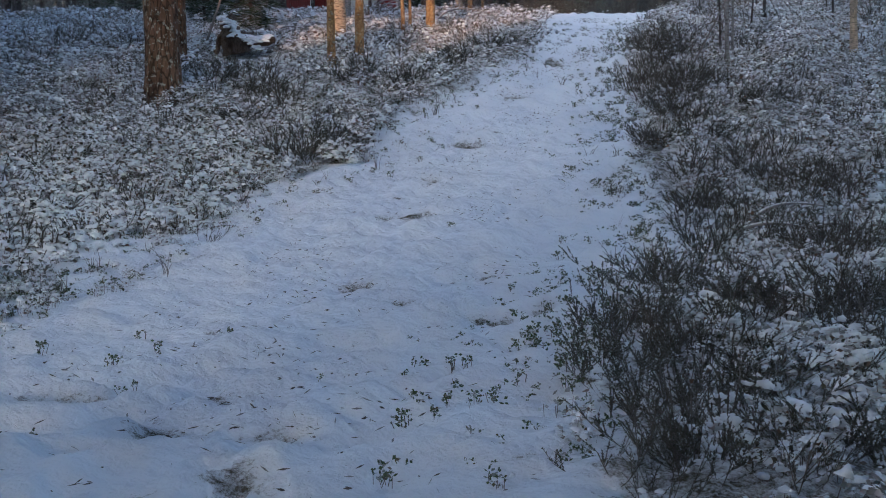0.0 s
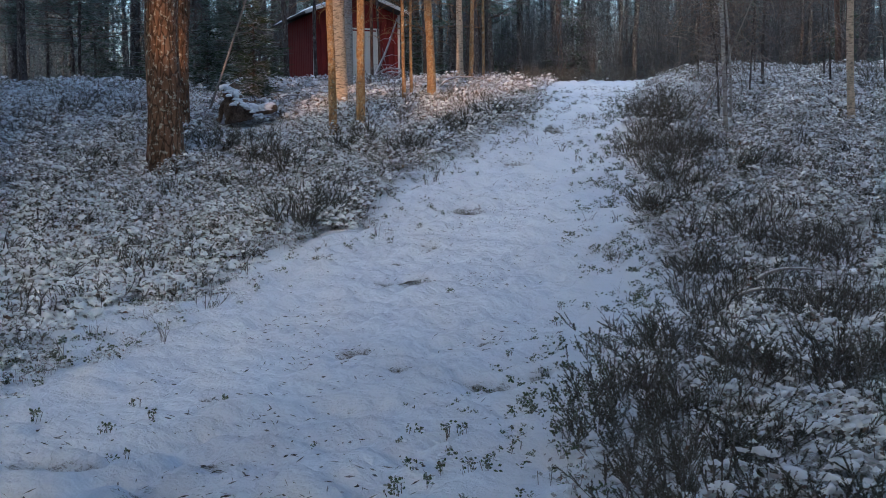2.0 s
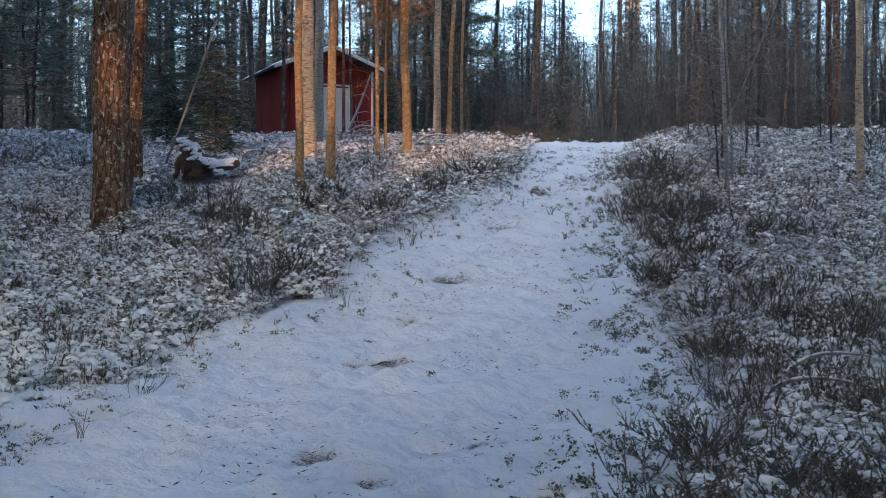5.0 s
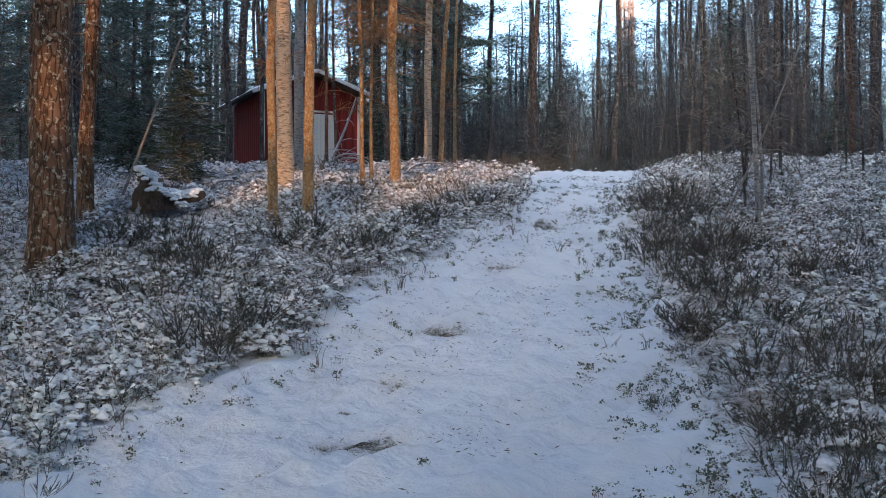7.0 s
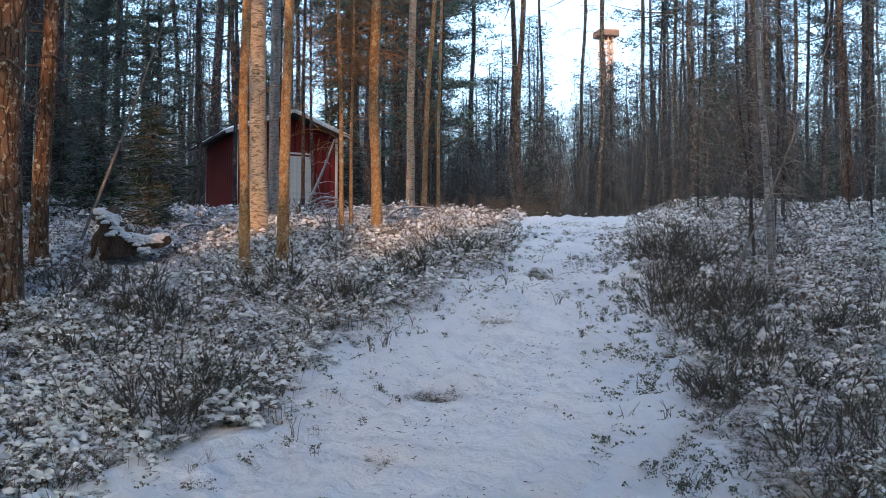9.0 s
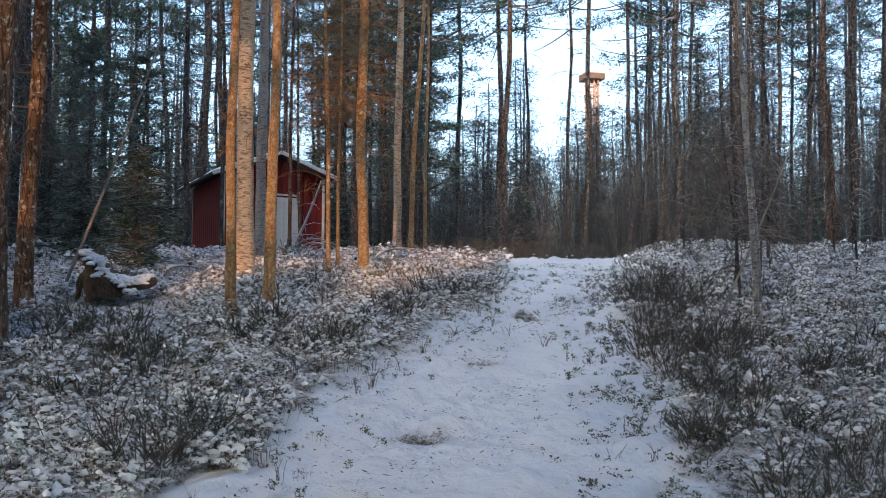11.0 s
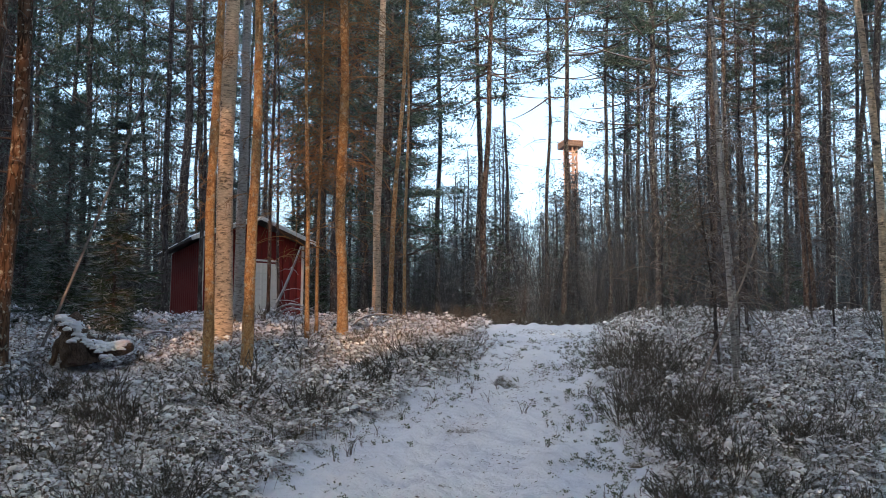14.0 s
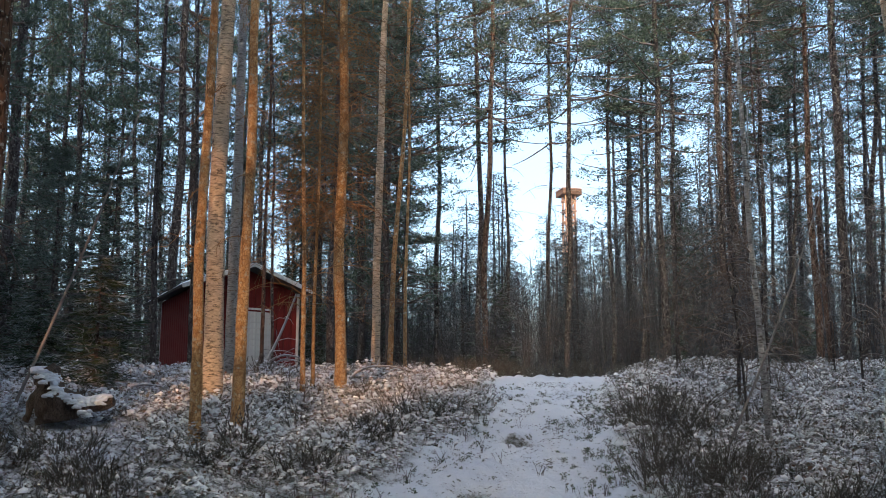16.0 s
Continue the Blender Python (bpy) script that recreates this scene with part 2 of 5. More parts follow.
def tube(soup, points, radii, sides=6, mat=0, rng=None, rough=0.0, cap=True):
    """A round stem along points, with a radius at each."""
    p = np.asarray(points, float)
    r = np.asarray(radii, float)
    d = np.gradient(p, axis=0)
    d /= np.linalg.norm(d, axis=1)[:, None] + 1e-9
    ref = np.array([1.0, 0, 0]) if abs(d[0][0]) < 0.8 else np.array([0, 1.0, 0])
    a = np.cross(d, ref)
    a /= np.linalg.norm(a, axis=1)[:, None]
    b = np.cross(d, a)
    t = np.linspace(0, 2 * np.pi, sides, endpoint=False)
    rr = r[:, None] * np.ones(sides)
    if rough and rng is not None:
        rr = rr * (1 + rough * rng.standard_normal((len(p), sides)))
    v = p[:, None] + rr[..., None] * (np.cos(t)[None, :, None] * a[:, None] + np.sin(t)[None, :, None] * b[:, None])
    n = len(p)
    i, j = np.meshgrid(np.arange(n - 1), np.arange(sides), indexing="ij")
    k = (j + 1) % sides
    f = np.stack([i * sides + j, i * sides + k, (i + 1) * sides + k, (i + 1) * sides + j], -1).reshape(-1, 4)
    soup.add(v, f, mat)
    if cap:
        soup.add(v[-1], [list(range(sides))], mat)


def blades(soup, base, way, width, rng, mat=0):
    """Many thin three-cornered blades, from base along way."""
    base, way = np.asarray(base), np.asarray(way)
    side = np.cross(way, rng.standard_normal(way.shape))
    side /= np.linalg.norm(side, axis=1)[:, None] + 1e-9
    side *= np.asarray(width).reshape(-1, 1)
    v = np.stack([base - side, base + side, base + way], 1).reshape(-1, 3)
    soup.add(v, np.arange(len(v)).reshape(-1, 3), mat)


def leaves(soup, base, way, width, rng, mat=0):
    """Many pointed four-cornered leaves, a little folded."""
    base, way = np.asarray(base), np.asarray(way)
    side = np.cross(way, rng.standard_normal(way.shape))
    side /= np.linalg.norm(side, axis=1)[:, None] + 1e-9
    side *= np.asarray(width).reshape(-1, 1)
    mid = base + way * 0.5
    v = np.stack([base, mid - side, base + way, mid + side], 1).reshape(-1, 3)
    soup.add(v, np.arange(len(v)).reshape(-1, 4), mat)


ICO = None


def snow_lump(soup, centre, size, rng, mat=0, fine=False):
    """A small rounded, uneven lump of snow."""
    global ICO
    if ICO is None:
        ICO = []
        for level in (1, 2):
            bm = bmesh.new()
            bmesh.ops.create_icosphere(bm, subdivisions=level, radius=1)
            ICO.append((np.array([v.co[:] for v in bm.verts]), np.array([[v.index for v in f.verts] for f in bm.faces if f.normal.z > -0.6])))
            bm.free()
    ball, faces = ICO[1 if fine else 0]
    swell_of = 1 + (0.10 if fine else 0.24) * rng.standard_normal((len(ball), 1)) + 0.12 * np.sin(3 * ball[:, :1] + rng.uniform(0, 6))
    v = ball * swell_of * np.asarray(size)
    v[:, 2] = np.where(v[:, 2] < 0, v[:, 2] * 0.6, v[:, 2])
    soup.add(v + np.asarray(centre), faces, mat)


def part(name, mesh, parent=None, label=""):
    ob = new(name, mesh)
    if parent is not None:
        ob.parent = parent
    return tagged(ob, label=label)


def thing(name, m, label, category, group="", kind=""):
    """An empty at the thing's base, under which its parts hang."""
    ob = new(name)
    ob.empty_display_size = 0.2
    ob.matrix_basis = m
    return tagged(ob, label=label, category=category, group=group, kind=kind)


def box(soup, size, m=Matrix(), mat=0, bevel=0.0):
    bm = bmesh.new()
    bmesh.ops.create_cube(bm, size=1)
    bmesh.ops.scale(bm, vec=size, verts=bm.verts)
    if bevel:
        bmesh.ops.bevel(bm, geom=bm.edges, offset=bevel, segments=1, affect="EDGES")
    bm.verts.index_update()
    v = np.array([(m @ q.co)[:] for q in bm.verts])
    for f in bm.faces:
        soup.add(v[[q.index for q in f.verts]], [list(range(len(f.verts)))], mat)
    bm.free()
    return soup


# ---- ground ----
PROFILE_Y = (-60, -12, -3, 0, 3, 6, 9, 12, 16, 21, 24, 27, 30, 36, 50, 80, 140)
PROFILE_Z = (-0.6, -0.3, 0, 0.354, 0.552, 0.64, 0.69, 0.98, 1.96, 3.18, 3.74, 4.2, 4.42, 4.65, 5.0, 5.5, 6.5)
_y = np.arange(-60, 140, 0.1)
_k = np.exp(-0.5 * (np.arange(-25, 26) / 9.0) ** 2)
_zs = np.convolve(np.pad(np.interp(_y, PROFILE_Y, PROFILE_Z), 25, mode="edge"), _k / _k.sum(), "valid")
LEFT_Y = (0, 4, 8.6, 10.4, 11.1, 12.7, 13.4, 14, 15.6, 17, 18, 19.6, 21.3, 23, 26.7, 30, 40)
LEFT_X = (-3.8, -3.6, -3.3, -3, -2.5, -2.0, -1.5, -1.05, -0.72, -0.2, 0.5, 0.95, 1.7, 2.0, 2.4, 2.9, 4)
RIGHT_Y = (0, 4, 6.4, 8.1, 9.6, 12, 13.7, 15, 16.6, 18, 19.8, 22.3, 24.3, 26.6, 30, 40)
RIGHT_X = (0.3, 0.4, 0.65, 1.0, 1.75, 2.0, 1.95, 2.2, 2.35, 2.5, 2.7, 3.15, 3.6, 4.3, 4.9, 6.0)
BANK_Y = (0, 8, 14, 18, 22, 25, 28, 32, 60)
LEFT_BANK_Z = (0.02, 0.03, 0.06, 0.08, 0.1, 0.12, 0.06, 0.05, 0.2)
BANK_Z = (0.02, 0.03, 0.06, 0.08, 0.1, 0.14, 0.2, 0.36, 0.4)


def beside(x, y):
    """Metres outside the snowy track; negative on it."""
    return np.maximum(np.interp(y, LEFT_Y, LEFT_X) - x, x - np.interp(y, RIGHT_Y, RIGHT_X))


def swell(x, y):
    """Small uneven rises of the forest floor."""
    return 0.03 * np.sin(1.7 * x + 0.6 * y) * np.sin(1.3 * y - 0.4 * x) + 0.018 * np.sin(4.1 * x + 1.1) * np.sin(3.7 * y + 0.5)


def ground_z(x, y):
    x, y = np.asarray(x, float), np.asarray(y, float)
    o = np.clip((beside(x, y) + 0.1) / 1.3, 0, 1)
    o = o * o * (3 - 2 * o)
    left = np.clip((np.interp(y, LEFT_Y, LEFT_X) + 0.6 - x) / 1.2, 0, 1)
    bank = np.interp(y, BANK_Y, BANK_Z) * (1 - left) + np.interp(y, BANK_Y, LEFT_BANK_Z) * left
    z = np.interp(y, _y, _zs) + bank * o
    return z + swell(x, y) * (0.25 + 0.75 * o)


# trodden places on the track: x, y, half length, half width, turn
SPOTS = (
    (-0.42, 8.02, 0.28, 0.08, 12),
    (-0.72, 8.87, 0.16, 0.12, 0),
    (-1.13, 5.71, 0.14, 0.1, 20),
    (-1.2, 5.1, 0.22, 0.16, 40),
    (-1.09, 6.3, 0.3, 0.07, 15),
    (0.24, 9.12, 0.25, 0.07, 0),
    (0.34, 7.54, 0.28, 0.08, 5),
    (-1.89, 5.49, 0.32, 0.06, 25),
    (0.7, 7.84, 0.18, 0.07, 15),
    (-0.44, 11.62, 0.35, 0.12, 10),
    (-0.68, 4.95, 0.16, 0.12, 60),
    (0.19, 14.64, 0.35, 0.12, 5),
    (-0.78, 4.38, 0.15, 0.1, 50),
    (-0.3, 13.2, 0.25, 0.1, 0),
    (0.9, 17.2, 0.3, 0.12, 0),
    (1.6, 19.5, 0.3, 0.12, 10),
    (-1.6, 8.9, 0.2, 0.07, 10),
    (-2.2, 9.8, 0.25, 0.08, 0),
)


def build_ground():
    rng = np.random.default_rng(3)

    def spaced(near, lo, hi, step, far_lo, far_hi):
        inner = np.arange(lo, hi, step)
        a = lo - np.geomspace(step, lo - far_lo, 40)[::-1]
        b = hi + np.geomspace(step, far_hi - hi, 40)
        return np.concatenate([a, inner, b])

    xs = spaced(0, -6, 6, 0.045, -900, 900)
    ys = spaced(0, 3, 27, 0.06, -400, 2500)
    x, y = np.meshgrid(xs, ys)
    z = ground_z(x, y)
    near = (np.abs(x) < 7) & (y > 2) & (y < 28)
    # trodden and wind-shaped snow
    lump = np.zeros_like(z)
    for scale, height in ((0.9, 0.024), (2.4, 0.028), (5.0, 0.024), (8.0, 0.018)):
        for _ in range(5):
            a, b, c = rng.uniform(-1, 1, 3) * (scale * 3, scale * 3, 6)
            lump += height * 0.45 * np.sin(a * x + b * y + c + 1.3 * np.sin(0.7 * scale * x + c) * np.sin(0.6 * scale * y))
    z = z + np.where(near, lump, 0)
    side_share = np.where(x < np.interp(y, LEFT_Y, LEFT_X) + 0.5, np.interp(y, (9, 15), (0.5, 1.0)), 1.0)
    cover = side_share * np.clip((beside(x, y) + 0.15 + 0.12 * np.sin(5 * x + 2 * np.sin(3 * y)) * np.sin(4.3 * y)) / 0.5, 0, 1)
    opened = np.zeros_like(z)
    for sx, sy, rx, ry, turn in SPOTS:
        rx, ry = 1.05 * rx, 1.5 * ry
        c, q = math.cos(radians(turn)), math.sin(radians(turn))
        u, v = (x - sx) * c + (y - sy) * q, -(x - sx) * q + (y - sy) * c
        d = (u / rx) ** 2 + (v / ry) ** 2
        d = d * (0.5 + 1.3 * np.abs(np.sin(23 * x + 2 * np.sin(19 * y)) * np.sin(26 * y + 2 * np.sin(21 * x))))
        opened = np.maximum(opened, 0.95 * np.exp(-d))
        z = z - 0.050 * np.exp(-d) + 0.022 * np.exp(-((np.sqrt(d) - 1.6) / 0.5) ** 2)
    # old footprints and wind dents, some with crumbs of litter
    for i in range(560):
        sy = 3.8 + 20 * rng.random() ** 1.3
        l, r = np.interp(sy, LEFT_Y, LEFT_X), np.interp(sy, RIGHT_Y, RIGHT_X)
        sx = rng.uniform(l - 0.2, r + 0.2)
        rx, ry, turn = rng.uniform(0.05, 0.17), rng.uniform(0.03, 0.07), rng.uniform(-0.5, 0.9)
        i0, i1 = np.searchsorted(ys, (sy - 0.6, sy + 0.6))
        j0, j1 = np.searchsorted(xs, (sx - 0.6, sx + 0.6))
        xx, yy = x[i0:i1, j0:j1] - sx, y[i0:i1, j0:j1] - sy
        c, q = math.cos(turn), math.sin(turn)
        d = ((xx * c + yy * q) / rx) ** 2 + ((-xx * q + yy * c) / ry) ** 2
        z[i0:i1, j0:j1] += -rng.uniform(0.020, 0.058) * np.exp(-d) + 0.016 * np.exp(-((np.sqrt(d) - 1.5) / 0.5) ** 2)
        if rng.random() < 0.45:
            opened[i0:i1, j0:j1] = np.maximum(opened[i0:i1, j0:j1], rng.uniform(0.5, 0.95) * np.exp(-d * 1.6))
    n, k = z.shape
    s = Soup()
    i, j = np.meshgrid(np.arange(n - 1), np.arange(k - 1), indexing="ij")
    q = (i * k + j).ravel()
    s.add(np.stack([x, y, z], -1), np.stack([q, q + 1, q + k + 1, q + k], -1))
    me = s.mesh("ground", [M_GROUND])
    at = me.attributes.new("cover", "FLOAT", "POINT")
    at.data.foreach_set("value", cover.ravel().astype(np.float32))
    at = me.attributes.new("open", "FLOAT", "POINT")
    at.data.foreach_set("value", opened.ravel().astype(np.float32))
    return tagged(new("ground", me), label="forest floor under thin snow with a trodden snowy track", category="ground", kind="structure")


build_ground()


# ---- trees ----
def stem_points(height, lean, rng, wobble=0.06, n=13, lean_y=0.0):
    h = np.linspace(-0.15, height, n)
    ph = rng.uniform(0, 6, 4)
    wx = wobble * (np.sin(h * 0.55 + ph[0]) + 0.5 * np.sin(h * 1.3 + ph[1]))
    wy = wobble * (np.sin(h * 0.5 + ph[2]) + 0.5 * np.sin(h * 1.2 + ph[3]))
    grow = np.clip(h / 2.0, 0, 1)
    return np.stack([lean * h + (wx - wx[0]) * grow, lean_y * h + (wy - wy[0]) * grow, h], 1)


def trunk_mesh(dia, height, lean, mat, rng, wobble=0.06, sides=12, flare=0.25, lean_y=0.0, top=0.3, uneven=0.035):
    n = 40
    p = stem_points(height, lean, rng, wobble, n, lean_y)
    h = np.clip(p[:, 2], 0, None)
    r = dia / 2 * ((1 - h / height) * (1 - top) + top) * (1 + flare * np.exp(-h / 0.25))
    s = Soup()
    tube(s, p, r, sides, 0, rng, uneven)
    return s.mesh("trunk", [mat]), p


def crown_mesh(seed, length=11.0, reach=1.7, limbs=52, pads=5, needles=60, mats=None, blade=0.021, size=0.12, limb=0.026):
    """A Scots pine's crown: crooked limbs in loose whorls, each carrying flat pads of short needles with gaps between."""
    rng = np.random.default_rng(seed)
    s = Soup()
    bases, ways = [], []
    for i in range(limbs):
        whorl = i // 4
        u = min(1.0, (whorl + 0.22 * rng.standard_normal() + 0.5) / (limbs // 4))
        z = length * u
        az = 1.57 * (i % 4) + 0.9 * whorl + rng.uniform(-0.5, 0.5)
        out = reach * (0.45 + 0.75 * math.sin(math.pi * min(1, 0.25 + u * 0.8))) * rng.uniform(0.5, 1.2) * (1 - 0.65 * u ** 3)
        rise = rng.uniform(-0.3, 0.3) + 0.5 * u
        t = np.linspace(0, 1, 6)
        bend = rng.uniform(-0.4, 0.4)
        ang = az + bend * t
        pts = np.stack([np.cos(ang) * out * t, np.sin(ang) * out * t, z + rise * out * t - 0.25 * out * t * (1 - t)], 1)
        tube(s, pts, np.linspace(limb, 0.25 * limb, 6) * (1.3 - 0.6 * u), 3, 1, cap=False)
        if u < 0.12 and rng.random() < 0.6:
            continue
        k = max(2, int(pads * rng.uniform(0.7, 1.4)))
        tt = np.linspace(0.38, 1.02, k) + rng.uniform(-0.05, 0.05, k)
        c = np.stack([np.interp(tt, t, pts[:, q]) for q in range(3)], 1)
        c = c + rng.standard_normal((k, 3)) * (0.16 * out, 0.16 * out, 0.05) + (0, 0, 0.05)
        wide = rng.uniform(0.09, 0.20, (k, 1)) * (0.7 + 0.3 * out)
        n = rng.standard_normal((k * needles, 3))
        base = np.repeat(c, needles, 0) + n * np.repeat(np.concatenate([wide, wide, 0.30 * wide], 1), needles, 0)
        w = n * (0.5, 0.5, 0.2) + rng.standard_normal((k * needles, 3)) * (0.6, 0.6, 0.5) + (0, 0, 0.3)
        w *= (size * rng.uniform(0.6, 1.2, (k * needles, 1))) / (np.linalg.norm(w, axis=1)[:, None] + 1e-9)
        bases.append(base)
        ways.append(w)
    bases, ways = np.concatenate(bases), np.concatenate(ways)
    blades(s, bases, ways, np.full(len(bases), blade), rng, 0)
    return s.mesh("crown", mats or [M_NEEDLE, M_BRANCH], smooth=False)


CROWNS = [crown_mesh(11 + i, length=9.5 + i % 3, reach=1.65 + 0.2 * (i % 4)) for i in range(6)]


def snag_mesh(seed, low, high, count=16, reach=0.9, mat=None):
    """Dead lower branches, thin and drooping."""
    rng = np.random.default_rng(seed)
    s = Soup()
    for i in range(count):
        z, az = rng.uniform(low, high), rng.uniform(0, 2 * np.pi)
        out = reach * rng.uniform(0.4, 1.3)
        t = np.linspace(0, 1, 5)
        pts = np.stack([np.cos(az + 0.4 * t) * out * t, np.sin(az + 0.4 * t) * out * t, z + out * (0.25 * t - 0.6 * t * t)], 1)
        tube(s, pts, np.linspace(0.014, 0.004, 5), 3, 0, cap=False)
        for k in range(2):
            q = pts[2 + k]
            w = rng.standard_normal(3) * 0.3 * out
            tube(s, [q, q + w * 0.5, q + w + (0, 0, -0.05)], [0.006, 0.005, 0.003], 3, 0, cap=False)
    return s.mesh("dry_branchwork", [mat or M_BRANCH])


SNAGS = [snag_mesh(31 + i, 2.0, 8.5, 22) for i in range(4)]
tree_rng = np.random.default_rng(5)
PINE_LABEL = "tall Scots pine with flaking trunk coloured dark as in shade and lightly rimed needles"


def pine(x, y, dia, lean=0.0, height=None, mat=None, start=None, label=PINE_LABEL, group="pines of the forest", size=None, crown=None):
    rng = tree_rng
    size = size or (1.0 if y < 20 else 0.66 if x < -3 else 0.78 if x > 11 else 1.0)
    height = height or rng.uniform(17, 21)
    start = start or rng.uniform(6.5, 9.0) - (0 if y < 20 else 0.8 if 3 < x < 9.2 else 1.6 if x < -3 else 0)
    t = thing("pine_tree", pose(x, y, float(ground_z(x, y)) - 0.03), label, "tree", group)
    me, p = trunk_mesh(dia, height, lean * 0.6, mat or M_PINE_SHADED, rng, 0.05)
    part("trunk", me, t)
    at = lambda h: Vector([float(np.interp(h, p[:, 2], p[:, q])) for q in range(2)] + [h])
    c = part("crown", crown or CROWNS[rng.integers(len(CROWNS))], t)
    k = (height - start) / 10.5
    c.matrix_basis = Matrix.Translation(at(start)) @ pose(0, 0, 0, 0, 0, rng.uniform(0, 360)) @ Matrix.Diagonal((size * rng.uniform(0.9, 1.2), size * rng.uniform(0.9, 1.2), k, 1))
    d = tagged(part("dry_branchwork", SNAGS[rng.integers(len(SNAGS))], t), kind="stuff")
    d.matrix_basis = Matrix.Translation(at(0.0)) @ pose(0, 0, 0, 0, 0, rng.uniform(0, 360))
    return t


# the pines beyond the crest and round the hut
pine(-8.53, 33.96, 0.31, -0.030)
pine(-9.15, 40.96, 0.19, -0.031)
pine(-8.24, 38.96, 0.20, -0.035)
pine(-8.15, 44.96, 0.15, -0.059)
pine(-7.09, 42.96, 0.17, -0.088)
pine(-6.79, 44.96, 0.14, -0.050)
pine(-4.99, 34.96, 0.26, 0.011)
pine(-5.52, 42.96, 0.13, -0.047)
pine(-3.15, 40.96, 0.16, -0.026)
pine(-0.23, 39.96, 0.24, -0.049)
pine(0.64, 38.96, 0.13, 0.005)
pine(2.10, 41.96, 0.18, -0.006, start=8.5)
pine(3.24, 39.96, 0.19, -0.012, start=7.0)
pine(3.21, 37.96, 0.19, 0.034, mat=M_PINE_RED, start=7.5)
pine(4.69, 44.96, 0.14, -0.001, start=9.0)
pine(6.11, 44.96, 0.15, 0.018, start=8.5)
pine(6.15, 41.96, 0.20, 0.045, start=9.5)
pine(8.05, 43.96, 0.17, 0.014, start=9.0)
pine(9.35, 46.96, 0.12, 0.026)
pine(9.02, 43.96, 0.17, 0.048)
pine(10.00, 46.96, 0.10, 0.028)
pine(7.78, 35.96, 0.22, -0.006)
pine(9.74, 41.96, 0.16, 0.012)
pine(9.23, 35.96, 0.21, 0.046)
pine(10.22, 37.96, 0.19, 0.044)
pine(12.29, 42.96, 0.13, 0.042)
pine(11.84, 39.96, 0.15, 0.027)
pine(13.42, 41.96, 0.16, 0.076)
pine(11.46, 34.96, 0.20, 0.023, mat=M_PINE_RED)
pine(10.84, 31.96, 0.26, 0.055)
pine(13.07, 35.96, 0.19, 0.145)
pine(12.47, 32.96, 0.24, 0.109)
pine(-8.25, 31.96, 0.21, -0.073)
pine(-10.69, 44.96, 0.15, -0.042)
pine(-8.80, 45.96, 0.14, -0.058)
pine(-4.27, 45.96, 0.14, -0.019)
pine(16.10, 50.96, 0.18, 0.039)
pine(16.11, 48.96, 0.19, 0.040)
pine(16.49, 42.96, 0.20, 0.049)
pine(18.74, 46.96, 0.20, 0.051)
pine(-13.74, 50.96, 0.22, -0.047)
pine(-13.33, 54.96, 0.22, -0.051)
pine(-11.45, 56.96, 0.20, -0.037)
pine(-1.95, 48.96, 0.26, -0.041)
pine(-1.53, 54.96, 0.22, -0.008)
pine(-4.55, 46.96, 0.24, -0.018)
# the closed wood to both sides
wood_rng = np.random.default_rng(41)
for i in range(14):
    y = wood_rng.uniform(38, 56)
    a = wood_rng.uniform(-0.40, 0.03) if i < 12 else wood_rng.uniform(0.21, 0.5)
    pine(a * (y - 5), y, wood_rng.uniform(0.14, 0.24), 0.0, wood_rng.uniform(14, 19), start=wood_rng.uniform(4.5, 8.0), size=1.0)
for x, y, d in ((-0.9, 33.0, 0.2), (0.5, 36.5, 0.2)):
    pine(x, y, d, 0.0, 16, start=4.5, size=1.25)
# a dark stand of low-crowned pines closing the view behind the crooked tree
for x, y, h in ((0.2, 39.0, 12.5), (0.9, 41.5, 12.5), (1.0, 37.2, 11.5), (0.4, 44.0, 13.5)):
    pine(x, y, 0.17, 0.0, h, start=2.2, size=0.8, label="Scots pine with dark needles low on its stem")
# pines seen at the sides
for x, y, h in ((-7.0, 37.5, 10.5), (-9.2, 38.5, 11.0), (-8.0, 36.0, 9.5), (-9.7, 30.0, 9.0), (-10.4, 31.6, 10.0), (-11.6, 33.0, 9.0), (-12.6, 31.0, 10.0)):
    pine(x, y, 0.10, 0.0, 0.64 * h, start=1.2, size=0.8, label="half-grown Scots pine with needles low on its stem")
pine(-9.4, 34.2, 0.30, 0.0)
pine(-13.0, 34.2, 0.34, 0.02)
pine(-12.3, 40.2, 0.26, 0.0)
pine(-11.0, 29.5, 0.22, 0.0)
pine(14.5, 33.0, 0.26, 0.0)
pine(16.5, 37.5, 0.28, 0.0)
pine(-15.5, 38.0, 0.3, 0.0)

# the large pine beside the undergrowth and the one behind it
pine(-4.15, 16.8, 0.51, 0.045, 19, M_PINE_SUNLIT, 9.0, "thick Scots pine with reddish flaking bark lit by low sun", "pines lit by the sun")
pine(-4.44, 19.1, 0.22, 0.0, 17, M_PINE_SUNLIT, 8.5, "Scots pine with sunlit orange bark behind a thicker one", "pines lit by the sun")


